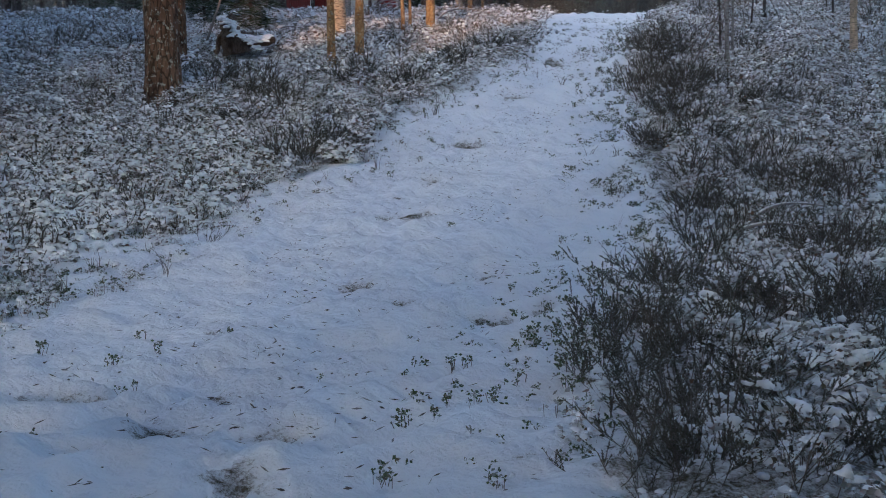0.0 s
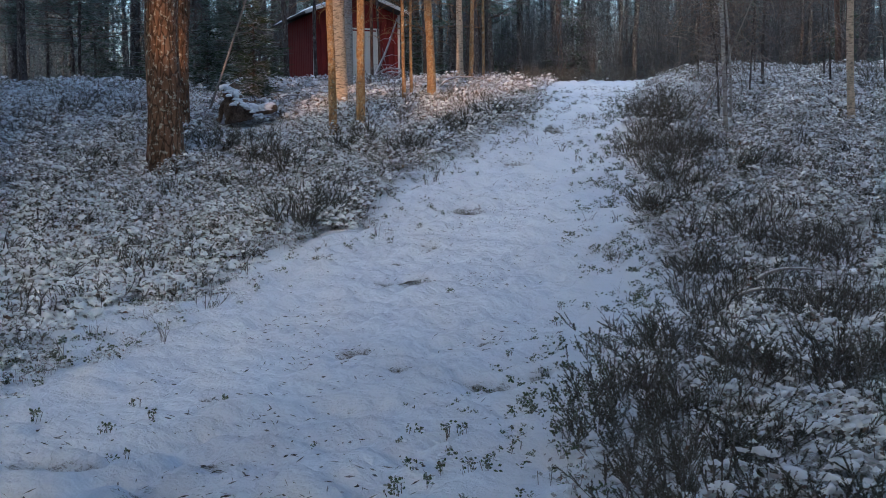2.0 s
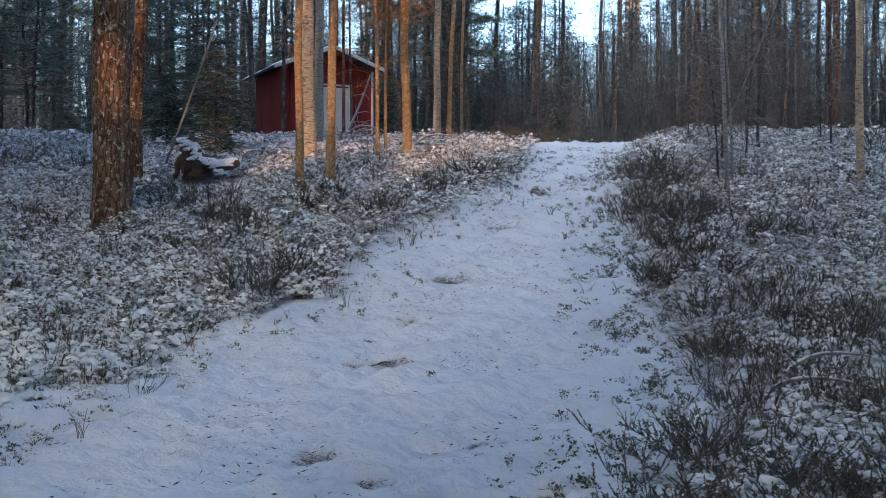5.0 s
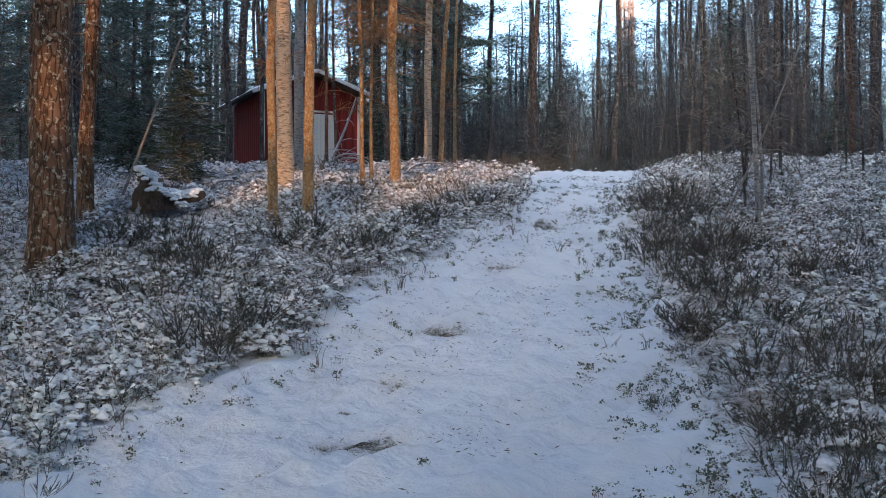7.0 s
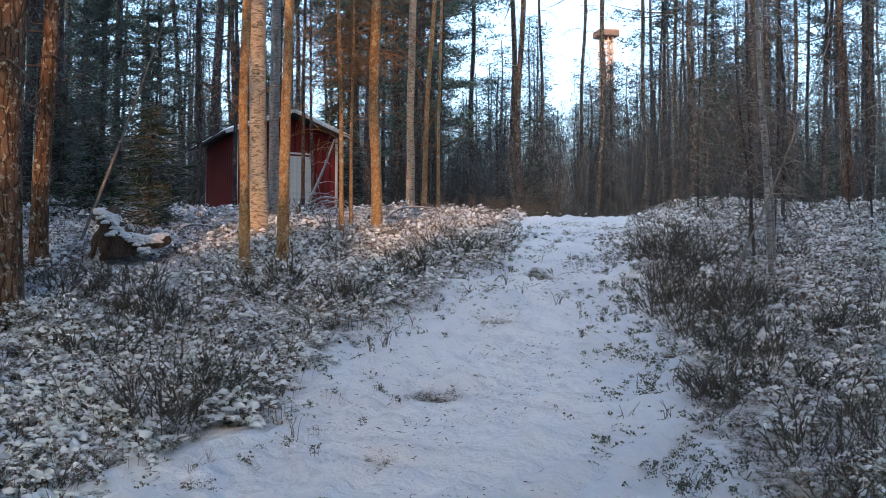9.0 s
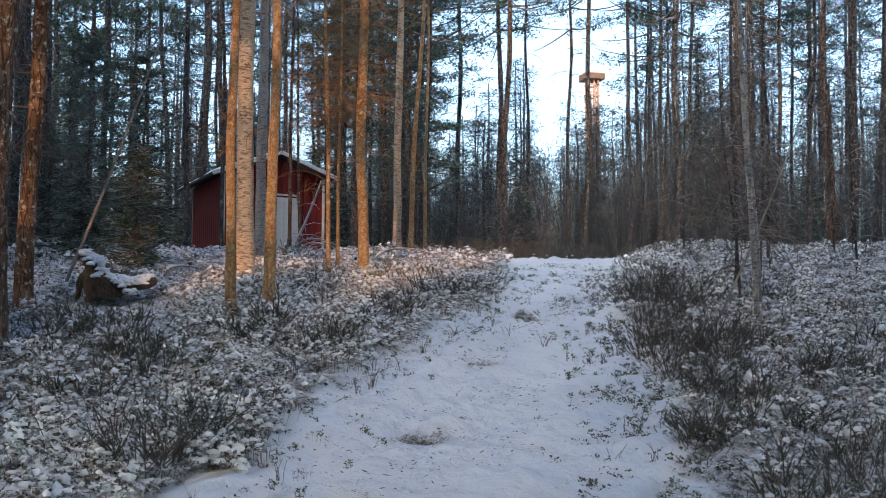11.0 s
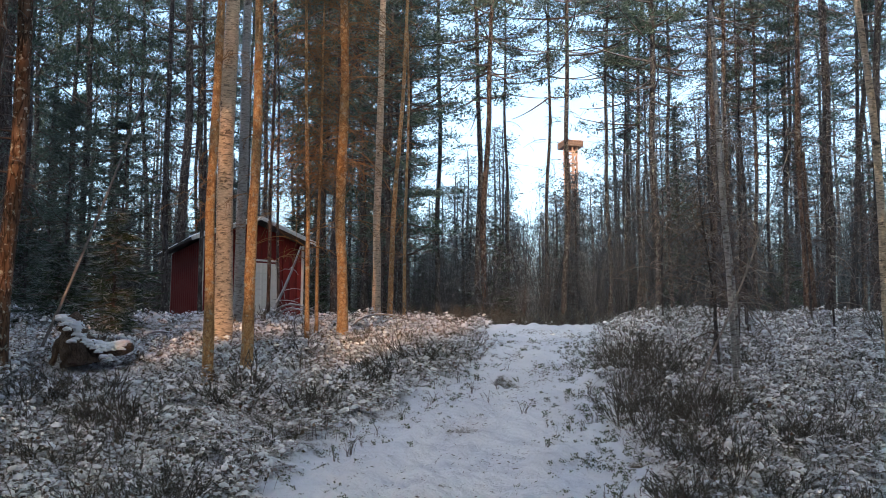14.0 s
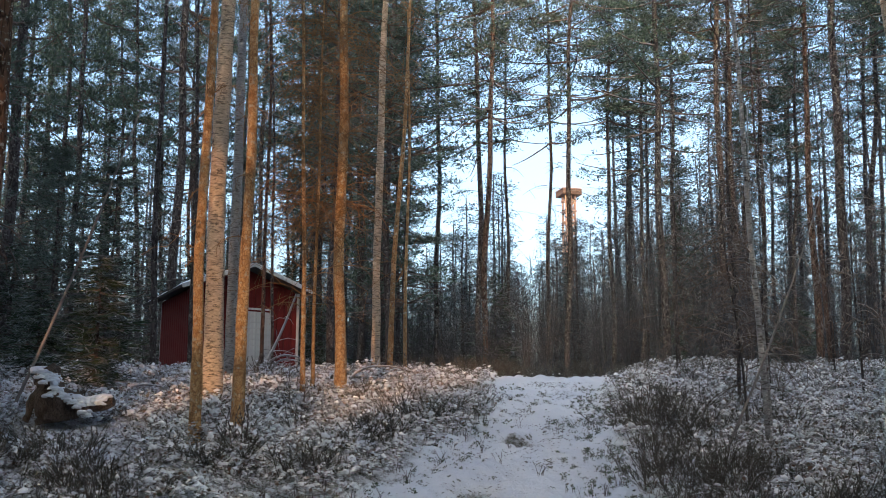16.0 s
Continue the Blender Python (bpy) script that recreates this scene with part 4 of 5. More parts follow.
# ---- hut ----
def hut():
    t = thing("hut", pose(-2.7, 31.45, 4.55, 0, 0, 24.0), "small red wooden hut with white corner boards and snowy roof", "hut")
    W, D, H, R = 2.4, 2.6, 1.92, 0.45        # width of the gable, depth, eaves, rise of the ridge
    body = Soup()
    box(body, (W - 0.06, D - 0.06, H), Matrix.Translation((0, D / 2, H / 2)))
    body.add([(-W / 2 + 0.03, 0.03, H), (W / 2 - 0.03, 0.03, H), (0, 0.03, H + R), (-W / 2 + 0.03, D - 0.03, H), (W / 2 - 0.03, D - 0.03, H), (0, D - 0.03, H + R)], [[0, 1, 2], [4, 3, 5]])
    part("wall", body.mesh("wall", [M_RED], smooth=False), t)
    rng = np.random.default_rng(2)
    n = 14
    for i in range(n):
        x = -W / 2 + (i + 0.5) * W / n
        top = H + R * (1 - abs(x) / (W / 2))
        s = box(Soup(), (W / n - 0.03, 0.03, top - 0.05), pose(x, 0.012, top / 2, 0, 0, 0), 0, 0.004)
        part("board", s.mesh("board", [M_RED], False), t)
    n = 15
    side = box(Soup(), (0.03, D / n - 0.03, H - 0.05), pose(0, 0, 0), 0, 0.004).mesh("board", [M_RED], False)
    for i in range(n):
        for sx in (-1, 1):
            b = part("board", side, t)
            b.matrix_basis = pose(sx * (W / 2 - 0.015), (i + 0.5) * D / n, H / 2)
    trim = box(Soup(), (0.05, 0.03, H), pose(0, 0, 0), 0, 0.006).mesh("corner_board", [M_WHITE], False)
    for sx in (-1, 1):
        for yy in (-0.004, D):
            b = part("corner_board", trim, t, "white painted corner board")
            b.matrix_basis = pose(sx * (W / 2 - 0.025), yy, H / 2)
        b = part("corner_board", trim, t, "white painted corner board")
        b.matrix_basis = pose(sx * (W / 2 + 0.005), 0.025, H / 2, 0, 0, 90)
    door = Soup()
    box(door, (0.88, 0.03, 1.36), pose(0.08, -0.012, 0.76), 0, 0.005)
    d = part("door", door.mesh("door", [M_WHITE], False), t, "white horizontally boarded door")
    plank = box(Soup(), (0.90, 0.022, 0.112), pose(0, 0, 0), 0, 0.004).mesh("plank", [M_WHITE], False)
    for i in range(11):
        b = part("plank", plank, d)
        b.matrix_basis = pose(0.08, -0.037, 0.15 + i * 0.124)
    frame_s = Soup()
    for sx in (-1, 1):
        box(frame_s, (0.035, 0.04, 1.44), pose(0.08 + sx * 0.47, -0.016, 0.78), 0, 0.004)
    box(frame_s, (0.975, 0.04, 0.04), pose(0.08, -0.016, 1.51), 0, 0.004)
    part("door_frame", frame_s.mesh("door_frame", [M_WHITE], False), t)
    slope = math.atan2(R, W / 2)
    for sx in (-1, 1):
        run = math.hypot(R, W / 2) + (0.40 if sx < 0 else 0.16)
        r = Soup()
        m = Matrix.Translation((0, D / 2 - 0.1, H + R + 0.05)) @ pose(0, 0, 0, 0, math.degrees(slope) * sx, 0) @ Matrix.Translation((sx * run / 2, 0, 0))
        box(r, (run, D + 0.7, 0.05), m)
        roof = part("roof", r.mesh("roof", [M_FELT], False), t, "dark roof boards under snow")
        barge = Soup()
        box(barge, (run, 0.03, 0.085), m @ Matrix.Translation((0, -(D + 0.7) / 2 - 0.015, -0.01)), 0, 0.004)
        part("bargeboard", barge.mesh("bargeboard", [M_WHITE], False), roof, "pale snow-dusted bargeboard")
        sn = Soup()
        nx, ny = 12, 24
        u, v = np.meshgrid(np.linspace(-run / 2, run / 2 + 0.02, nx), np.linspace(-(D + 0.7) / 2 - 0.03, (D + 0.7) / 2, ny))
        hgt = 0.065 + 0.015 * np.sin(5 * u + 2 * v) * np.sin(4 * v) + 0.006 * rng.standard_normal(u.shape)
        edge = (np.arange(nx)[None] % (nx - 1) == 0) | (np.arange(ny)[:, None] % (ny - 1) == 0)
        hgt = np.where(edge, 0.026, hgt)
        pts = np.stack([u, v, hgt], -1).reshape(-1, 3)
        mm = np.array(m)
        pts = pts @ mm[:3, :3].T + mm[:3, 3]
        i, j = np.meshgrid(np.arange(ny - 1), np.arange(nx - 1), indexing="ij")
        q = (i * nx + j).ravel()
        sn.add(pts, np.stack([q, q + 1, q + nx + 1, q + nx], -1))
        part("roof_snow", sn.mesh("roof_snow", [M_SNOW]), roof, "thin layer of snow on the roof")
    return t


hut()


# ---- lookout tower far behind ----
def tower():
    x, y, top = 13.2, 80.0, 21.0
    z0 = float(ground_z(x, y))
    t = thing("lookout_tower", pose(x, y, z0, 0, 0, 12), "open-framed wooden lookout tower with flat brown roof above trees", "tower")
    h = top - z0
    post = Soup()
    tube(post, [(0, 0, -0.2), (0, 0, h)], [0.10, 0.08], 8)
    pm = post.mesh("post", [M_TOWER])
    for sx in (-0.31, 0.31):
        for sy in (-0.31, 0.31):
            p = part("post", pm, t)
            p.matrix_basis = pose(sx, sy, 0)
    rail = box(Soup(), (0.74, 0.06, 0.12), pose(0, 0, 0), 0, 0.01).mesh("rail", [M_TOWER], False)
    brace = box(Soup(), (0.92, 0.05, 0.10), pose(0, 0, 0), 0, 0.01).mesh("brace", [M_TOWER], False)
    for k in range(int(h / 0.72)):
        zk = h - 0.45 - 0.72 * k
        for side in range(4):
            turn = pose(0, 0, zk, 0, 0, 90 * side)
            p = part("rail", rail, t)
            p.matrix_basis = turn @ pose(0, -0.39, 0)
            if side < 2 or k > 2:
                p = part("brace", brace, t)
                p.matrix_basis = turn @ pose(0, -0.35, -0.36, 0, 40 if (k + side) % 2 else -40, 0)
    mid = Soup()
    tube(mid, [(0, -0.34, h - 2.6), (0, -0.34, h)], [0.06, 0.06], 6)
    part("middle_post", mid.mesh("middle_post", [M_TOWER]), t)
    r = Soup()
    box(r, (1.34, 1.34, 0.36), pose(0, 0, h + 0.05), 0, 0.03)
    part("roof", r.mesh("roof", [M_TOWER_ROOF], False), t, "flat brown overhanging roof")
    r = Soup()
    box(r, (1.38, 1.38, 0.07), pose(0, 0, h + 0.27), 0, 0.02)
    part("roof_rim", r.mesh("roof_rim", [M_TOWER], False), t, "paler board rim on the roof")
    return t


tower()


# ---- stump with a root ----
def stump():
    """An old root stock: a slanting butt on legs of root, and one long root along the ground."""
    rng = np.random.default_rng(4)
    x, y = -3.82, 19.75
    z = float(ground_z(x, y)) + 0.24
    t = thing("tree_stump", pose(x, y, z) @ Matrix.Scale(0.86, 4), "weathered uprooted stump with a snow-covered root", "stump")

    def gnarl(soup, pts, radii, sides=12):
        q = np.linspace(0, 1, len(pts))
        u = np.linspace(0, 1, 14)
        p = np.stack([np.interp(u, q, np.array(pts)[:, k]) for k in range(3)], 1)
        p += 0.012 * np.stack([np.sin(9 * u + pts[0][0] * 7), np.sin(7 * u + 2), np.sin(8 * u + 1)], 1)
        tube(soup, p, np.interp(u, q, radii) * (1 + 0.10 * np.sin(11 * u + len(pts))), sides, 0, rng, 0.07)

    s = Soup()
    gnarl(s, [(0.20, 0, -0.22), (0.15, 0, 0.08), (0.07, 0, 0.30), (0.0, 0, 0.47)], [0.30, 0.23, 0.19, 0.16])
    part("stump_body", s.mesh("stump_body", [M_OLDWOOD]), t)
    for pts, rad in (([(0.02, 0.02, 0.28), (-0.12, -0.03, 0.05), (-0.2, -0.05, -0.22)], [0.09, 0.06, 0.035]),
                     ([(0.1, -0.08, 0.2), (0.12, -0.2, 0.0), (0.16, -0.28, -0.22)], [0.10, 0.07, 0.05]),
                     ([(0.12, 0, 0.12), (0.36, -0.05, 0.05), (0.6, -0.07, 0.0), (0.82, -0.08, 0.02), (0.96, -0.09, 0.05)], [0.17, 0.13, 0.11, 0.085, 0.06]),
                     ([(0.3, 0.02, 0.08), (0.42, 0.1, 0.16), (0.52, 0.18, 0.2)], [0.06, 0.04, 0.02])):
        r = Soup()
        gnarl(r, pts, rad, 9)
        part("root", r.mesh("root", [M_OLDWOOD]), t)
    n = Soup()
    along = [(-0.09, 0, 0.49), (0.0, 0, 0.50), (0.12, -0.01, 0.44), (0.18, -0.02, 0.34), (0.2, -0.03, 0.23), (0.3, -0.05, 0.16), (0.4, -0.06, 0.13), (0.52, -0.07, 0.10), (0.64, -0.07, 0.09), (0.76, -0.08, 0.12), (0.88, -0.09, 0.13)]
    along = np.array(along)
    for u in np.linspace(0, 1, 46):
        c = np.array([np.interp(u, np.linspace(0, 1, len(along)), along[:, k]) for k in range(3)])
        w = 0.165 - 0.095 * u
        for _ in range(6):
            off = rng.normal(-0.25, 0.55)
            snow_lump(n, c + (rng.normal(0, 0.016), off * w - 0.02, -0.07 * off * off - 0.014), np.array((0.062, 0.6 * w, 0.036)) * rng.uniform(0.8, 1.2), rng, fine=True)
    for k in range(12):
        snow_lump(n, np.array((0.04, -0.1, 0.34)) + rng.standard_normal(3) * (0.05, 0.03, 0.06), (0.05, 0.04, 0.045), rng, fine=True)
    part("snow_cap", n.mesh("snow_cap", [M_SNOW]), t, "soft cap of snow")


stump()


# ---- undergrowth ----
def strip(s, pts, w, mat):
    """A thin flat stalk along points."""
    p = np.asarray(pts)
    k = np.array([w, w * 0.6, 0.0])
    n = len(p)
    v = np.concatenate([p - k, p + k])
    i = np.arange(n - 1)
    s.add(v, np.stack([i, i + 1, i + 1 + n, i + n], -1), mat)


def berry_clump(seed, shoots=11, height=0.13, capped=0.85, side_lumps=0, spread=0.13, lump=1.0):
    """A low berry shrub: shoots with a rosette of small leaves, most of them bowed under a soft cap of snow."""
    rng = np.random.default_rng(seed)
    s = Soup()
    for i in range(shoots):
        q = math.sqrt((i + rng.random()) / shoots)
        az = 2.4 * i + rng.uniform(-0.5, 0.5)
        h = height * (1.05 - 0.55 * q * q) * rng.uniform(0.6, 1.15)
        c = np.array([spread * q * math.cos(az), spread * q * math.sin(az)])
        tip = np.array([*(c * 1.1 + rng.standard_normal(2) * 0.012), h])
        strip(s, [(*c, -0.02), tip], 0.0014, 1)
        k = 5
        b = tip + rng.standard_normal((k, 3)) * (0.010, 0.010, 0.012) - (0, 0, 0.012)
        a = rng.uniform(0, 2 * np.pi, k)
        w = np.stack([np.cos(a), np.sin(a), rng.uniform(-0.6, 0.35, k)], 1) * rng.uniform(0.024, 0.044, (k, 1))
        leaves(s, b, w, rng.uniform(0.008, 0.014, k), rng, 0)
        k = 4                              # thin flakes of snow lying on the leaves
        a = rng.uniform(0, 2 * np.pi, k)
        w = np.stack([np.cos(a), np.sin(a), rng.uniform(-0.35, 0.15, k)], 1) * rng.uniform(0.016, 0.034, (k, 1))
        v = np.stack([-np.sin(a), np.cos(a), rng.uniform(-0.3, 0.3, k)], 1) * rng.uniform(0.007, 0.014, (k, 1))
        b = tip + rng.standard_normal((k, 3)) * (0.012, 0.012, 0.010) + (0, 0, 0.004)
        s.add(np.stack([b, b + w * 0.5 - v, b + w, b + w * 0.5 + v], 1).reshape(-1, 3), np.arange(4 * k).reshape(-1, 4), 2)
        if rng.random() < capped:
            r = (0.010 + 0.024 * rng.random() ** 1.6) * lump
            snow_lump(s, tip + (0, 0, 0.003), (r * rng.uniform(0.95, 1.35), r * rng.uniform(0.9, 1.2), r * rng.uniform(0.6, 0.9)), rng, 2)
            for _ in range(side_lumps):    # smaller lumps that lean against the cap
                off = rng.standard_normal(2) * 0.024
                g = r * rng.uniform(0.45, 0.8)
                snow_lump(s, tip + (*off, -abs(rng.normal(0.012, 0.012))), (g * rng.uniform(1.0, 1.5), g, g * 0.7), rng, 2)
    return s


def heather_tuft(seed, height=0.24, stems=8, snow=3, spread=0.10, sprays=4, scales=14, stout=1.0):
    """Heather: wiry branching stems, each ending in upright brushes of short scale leaves."""
    rng = np.random.default_rng(seed)
    s = Soup()
    for i in range(stems):
        az, tilt = rng.uniform(0, 2 * np.pi), rng.uniform(0.1, 1.35)
        h = height * rng.uniform(0.6, 1.15)
        q = np.linspace(0, 1, 5)
        w = np.stack([np.cos(az) * tilt * h * q ** 0.8, np.sin(az) * tilt * h * q ** 0.8, h * (0.75 * q + 0.25 * q * q) * (1 - 0.22 * tilt) - 0.02], 1) + np.array([*(rng.standard_normal(2) * spread * 0.5), 0])
        strip(s, w, 0.0026, 1)
        for k in range(sprays):
            u = 1.0 if k == 0 else rng.uniform(0.3, 0.95)
            a = np.array([np.interp(u, q, w[:, j]) for j in range(3)])
            e = np.array([np.cos(az) * 0.17, np.sin(az) * 0.17, 0.30]) + rng.standard_normal(3) * (0.15, 0.15, 0.07)
            e *= height * rng.uniform(0.7, 1.15)
            strip(s, [a, a + e * 0.5, a + e], 0.0016, 1)
            t = np.linspace(0.12, 1.0, scales)[:, None]
            ring = 2.4 * np.arange(scales) + rng.uniform(0, 6)
            d = e / np.linalg.norm(e)
            l = np.stack([np.cos(ring), np.sin(ring), 0 * ring], 1) * 0.75 + d * 0.8 + rng.standard_normal((scales, 3)) * 0.2
            l *= (0.016 * stout * (1.1 - 0.45 * t))
            blades(s, a + e * t, l, np.full(scales, 0.0042 * stout), rng, 0)
    for i in range(snow):
        r = rng.uniform(0.010, 0.021)
        snow_lump(s, rng.standard_normal(3) * (0.08, 0.08, 0.0) + (0, 0, height * rng.uniform(0.05, 0.4)), (r * 1.4, r * 1.2, r * 0.7), rng, 2)
    return s


def snow_pad(seed):
    """Snow sagging over pressed-down shrub: soft lumps run together, with leaves peeping out below."""
    rng = np.random.default_rng(seed)
    s = Soup()
    for i in range(13):
        r = rng.uniform(0.016, 0.036)
        snow_lump(s, rng.standard_normal(3) * (0.065, 0.055, 0.012) + (0, 0, 0.04), (r * rng.uniform(1.0, 1.5), r * rng.uniform(0.9, 1.3), r * rng.uniform(0.6, 0.85)), rng, 2)
    k = 46
    b = rng.standard_normal((k, 3)) * (0.09, 0.09, 0.0) + (0, 0, 0.035)
    w = rng.standard_normal((k, 3)) * (0.026, 0.026, 0.012) + (0, 0, 0.006)
    leaves(s, b, w, rng.uniform(0.006, 0.011, k), rng, 0)
    return s


snow_lump(Soup(), (0, 0, 0), (1, 1, 1), np.random.default_rng(0))
BERRY = [berry_clump(100 + i, 12, 0.09 + 0.02 * (i % 3), 0.95, 1, 0.13, 1.1) for i in range(8)]
THIN = [berry_clump(120 + i, 12, 0.13, 0.3, 0, 0.14, 0.8) for i in range(6)]
FAR_BERRY = [berry_clump(140 + i, 13, 0.11 + 0.015 * (i % 3), 0.75, i % 2, 0.14, 0.98) for i in range(8)]
PADS = [snow_pad(150 + i) for i in range(6)]
HEATHER = [heather_tuft(200 + i, 0.20 + 0.03 * (i % 3), 7, 4 + i % 3, scales=14, stout=0.85) for i in range(8)]
# where heather stands thick: x, y, reach
HEATH = ((2.3, 12.7, 0.45), (2.9, 12.4, 0.4), (2.6, 11.6, 0.4), (3.4, 12.6, 0.4), (2.4, 10.9, 0.35), (2.6, 17.6, 0.7), (3.1, 18.6, 0.7), (2.9, 16.4, 0.7), (3.0, 15.5, 0.6), (2.4, 14.8, 0.5), (2.7, 14.2, 0.5), (3.5, 17.4, 0.6), (1.75, 13.4, 0.35), (2.05, 13.0, 0.4),
         (2.0, 12.2, 0.45), (2.0, 11.5, 0.45), (2.6, 12.1, 0.35), (3.0, 13.3, 0.4), (4.6, 13.2, 0.6), (4.9, 13.9, 0.6), (2.0, 10.4, 0.4), (1.8, 8.9, 0.4), (3.3, 21.6, 0.6), (3.35, 20.1, 0.6),
         (1.05, 6.5, 0.4), (1.45, 6.2, 0.4), (0.9, 5.5, 0.3), (1.2, 5.0, 0.4), (1.0, 4.4, 0.3), (2.1, 7.0, 0.4), (2.7, 7.8, 0.4), (-2.05, 14.4, 0.4), (-1.7, 13.9, 0.35), (-1.9, 14.9, 0.3),
         (-2.4, 16.3, 0.5), (-0.7, 17.8, 0.5), (-0.2, 19.9, 0.5), (0.95, 20.5, 0.4), (-1.5, 18.3, 0.5), (-3.7, 19.2, 0.7), (-2.8, 17.1, 0.4), (-4.6, 18.5, 0.6), (-6.9, 21.3, 0.8), (5.3, 16.4, 0.6))


def patchy(x, y):
    """Where heather grows thick among the berry shrub: 0 to 1."""
    return 0.5 + 0.25 * math.sin(1.9 * x + 0.7 * y + 1) * math.sin(1.1 * y - 0.8 * x) + 0.25 * math.sin(3.3 * x - 1.2 * y) * math.sin(2.3 * y + 0.4 * x)


def undergrowth(side, seed, budget, near, far):
    """Low shrubs of one side between two distances along the track: berry shrub with snow, and heather."""
    rng = np.random.default_rng(seed)
    berry, heath = Soup(), Soup()
    made = 0
    while made < budget:
        y = rng.uniform(near, far)
        x = rng.uniform(-15, 3.5) if side < 0 else rng.uniform(0.4, 14)
        o = float(np.interp(y, LEFT_Y, LEFT_X)) - x if side < 0 else x - float(np.interp(y, RIGHT_Y, RIGHT_X))
        if o < -1.0 or o > 13 or abs(x) > 1.2 + 0.42 * y:
            continue
        if -4.15 < x < -2.75 and 18.9 < y < 19.95:      # the stump stands free
            continue
        fringe = 0.9 if y < 14 else 0.45
        if o < fringe and rng.random() > (0.03 if side > 0 or y > 12 else 0.40) * (1.0 + min(o, 0.0)) + 0.06 * (o > 0) + 0.9 * (max(o, 0.0) / fringe) ** 1.5:
            continue
        h = patchy(x, y) * (0.85 if side > 0 else 0.72)
        h += (0.46 if side > 0 and y < 14 else 0.36) * max(math.exp(-((x - a) ** 2 + (y - b) ** 2) / (c * c)) for a, b, c in HEATH)
        if side > 0:
            h += 0.10 * math.exp(-((o - 0.6) / 0.8) ** 2) - (0.08 if o > 2.0 else 0)
        k = rng.uniform(0.75, 1.45) * (1.0 + 0.01 * max(0, y - 12)) * (1.0 if o > 0 else 0.6)
        m = Matrix.Translation((x, y, float(ground_z(x, y)) - 0.01)) @ pose(0, 0, 0, rng.uniform(-12, 12), rng.uniform(-12, 12), rng.uniform(0, 360)) @ Matrix.Diagonal((k, k, k * rng.uniform(0.75, 1.2), 1))
        p = rng.random()
        if p < min(0.8, max(0.0, h - (0.575 if side > 0 else 0.68)) * 4.0 + (0.16 if side > 0 and y < 13 else 0.05)):
            heath.merge(HEATHER[rng.integers(8)], m)
        elif p > (0.92 if side > 0 or y > 14 else 0.76):
            berry.merge(PADS[rng.integers(6)], m)
        elif rng.random() < (0.5 if side > 0 else 0.35 if y > 14 else 0.1):
            berry.merge(THIN[rng.integers(6)], m)
        else:
            berry.merge(BERRY[rng.integers(8)] if y < 12.5 else FAR_BERRY[rng.integers(8)], m)
        made += 1
    tagged(new("berry_shrubs", berry.mesh("berry_shrubs", [M_BERRY_LEAF, M_STEM, M_SNOW])), label="low berry shrubs carrying small lumps of snow", category="undergrowth", kind="stuff")
    tagged(new("heather", heath.mesh("heather", [M_HEATHER, M_STEM, M_SNOW])), label="dark brown heather poking through thin snow", category="undergrowth", kind="stuff")


undergrowth(-1, 61, 2100, 7.0, 15.0)
undergrowth(-1, 63, 2000, 15.0, 22.5)
undergrowth(-1, 65, 750, 22.5, 31.0)
undergrowth(1, 62, 820, 3.8, 14.0)
undergrowth(1, 67, 330, 8.0, 13.0)
undergrowth(1, 64, 1650, 14.0, 22.0)
undergrowth(1, 66, 750, 22.0, 31.0)

# single heather bushes at the edges of the track
def split(soup, mats):
    """One mesh for each material of a soup."""
    out = []
    v = np.concatenate(soup.v)
    for k, m in enumerate(mats):
        s = Soup()
        for f, q in zip(soup.f, soup.m):
            f = f[q == k]
            if len(f):
                used, back = np.unique(f, return_inverse=True)
                s.add(v[used], back.reshape(f.shape), 0)
        out.append(s.mesh(m.name, [m]) if s.f else None)
    return out


HEATHER_BUSHES = [split(heather_tuft(300 + i, 0.30 + 0.05 * (i % 2), 18, 4, 0.26, 8, 30, 0.95), [M_HEATHER, M_STEM, M_SNOW]) for i in range(5)]


def heather_bush(x, y, size=1.0, label="dark wiry heather bush at the edge of the snowy track"):
    i = int(abs(x * 13 + y * 7)) % 5
    t = thing("heather_bush", pose(x, y, float(ground_z(x, y)) - 0.01, 0, 0, (x * 97 + y * 53) % 360) @ Matrix.Diagonal((size, size, min(size, 0.35 + 0.6 * size), 1)), label, "bush", "heather bushes beside the track")
    for name, me, note in zip(("foliage", "stemwork", "caught_snow"), HEATHER_BUSHES[i], ("brown-green scale leaves", "wiry brown stems", "crumbs of snow")):
        tagged(part(name, me, t, note), kind="stuff")
    return t


heather_bush(1.08, 6.92, 0.95)
heather_bush(0.93, 5.85, 0.95)
heather_bush(1.35, 6.3, 1.0)
heather_bush(1.0, 5.04, 0.85)
heather_bush(1.36, 5.39, 1.0)
heather_bush(1.02, 4.4, 0.8)
heather_bush(1.6, 4.5, 0.9)
heather_bush(1.66, 8.42, 1.2)
heather_bush(2.4, 7.17, 1.2)
heather_bush(1.85, 7.53, 1.1)
heather_bush(-1.87, 13.65, 1.3)
heather_bush(-1.69, 14.29, 1.2)
heather_bush(-0.76, 17.49, 1.1)
heather_bush(0.65, 20.35, 1.2)
heather_bush(-2.46, 16.6, 1.1)
heather_bush(2.5, 14.32, 1.1)
heather_bush(2.4, 11.62, 1.1)
heather_bush(2.2, 9.75, 1.0)
heather_bush(2.77, 17.71, 1.05)
heather_bush(3.18, 16.71, 1.05)
heather_bush(2.89, 15.56, 1.0)
heather_bush(3.3, 14.6, 0.95)
heather_bush(3.5, 17.6, 1.05)
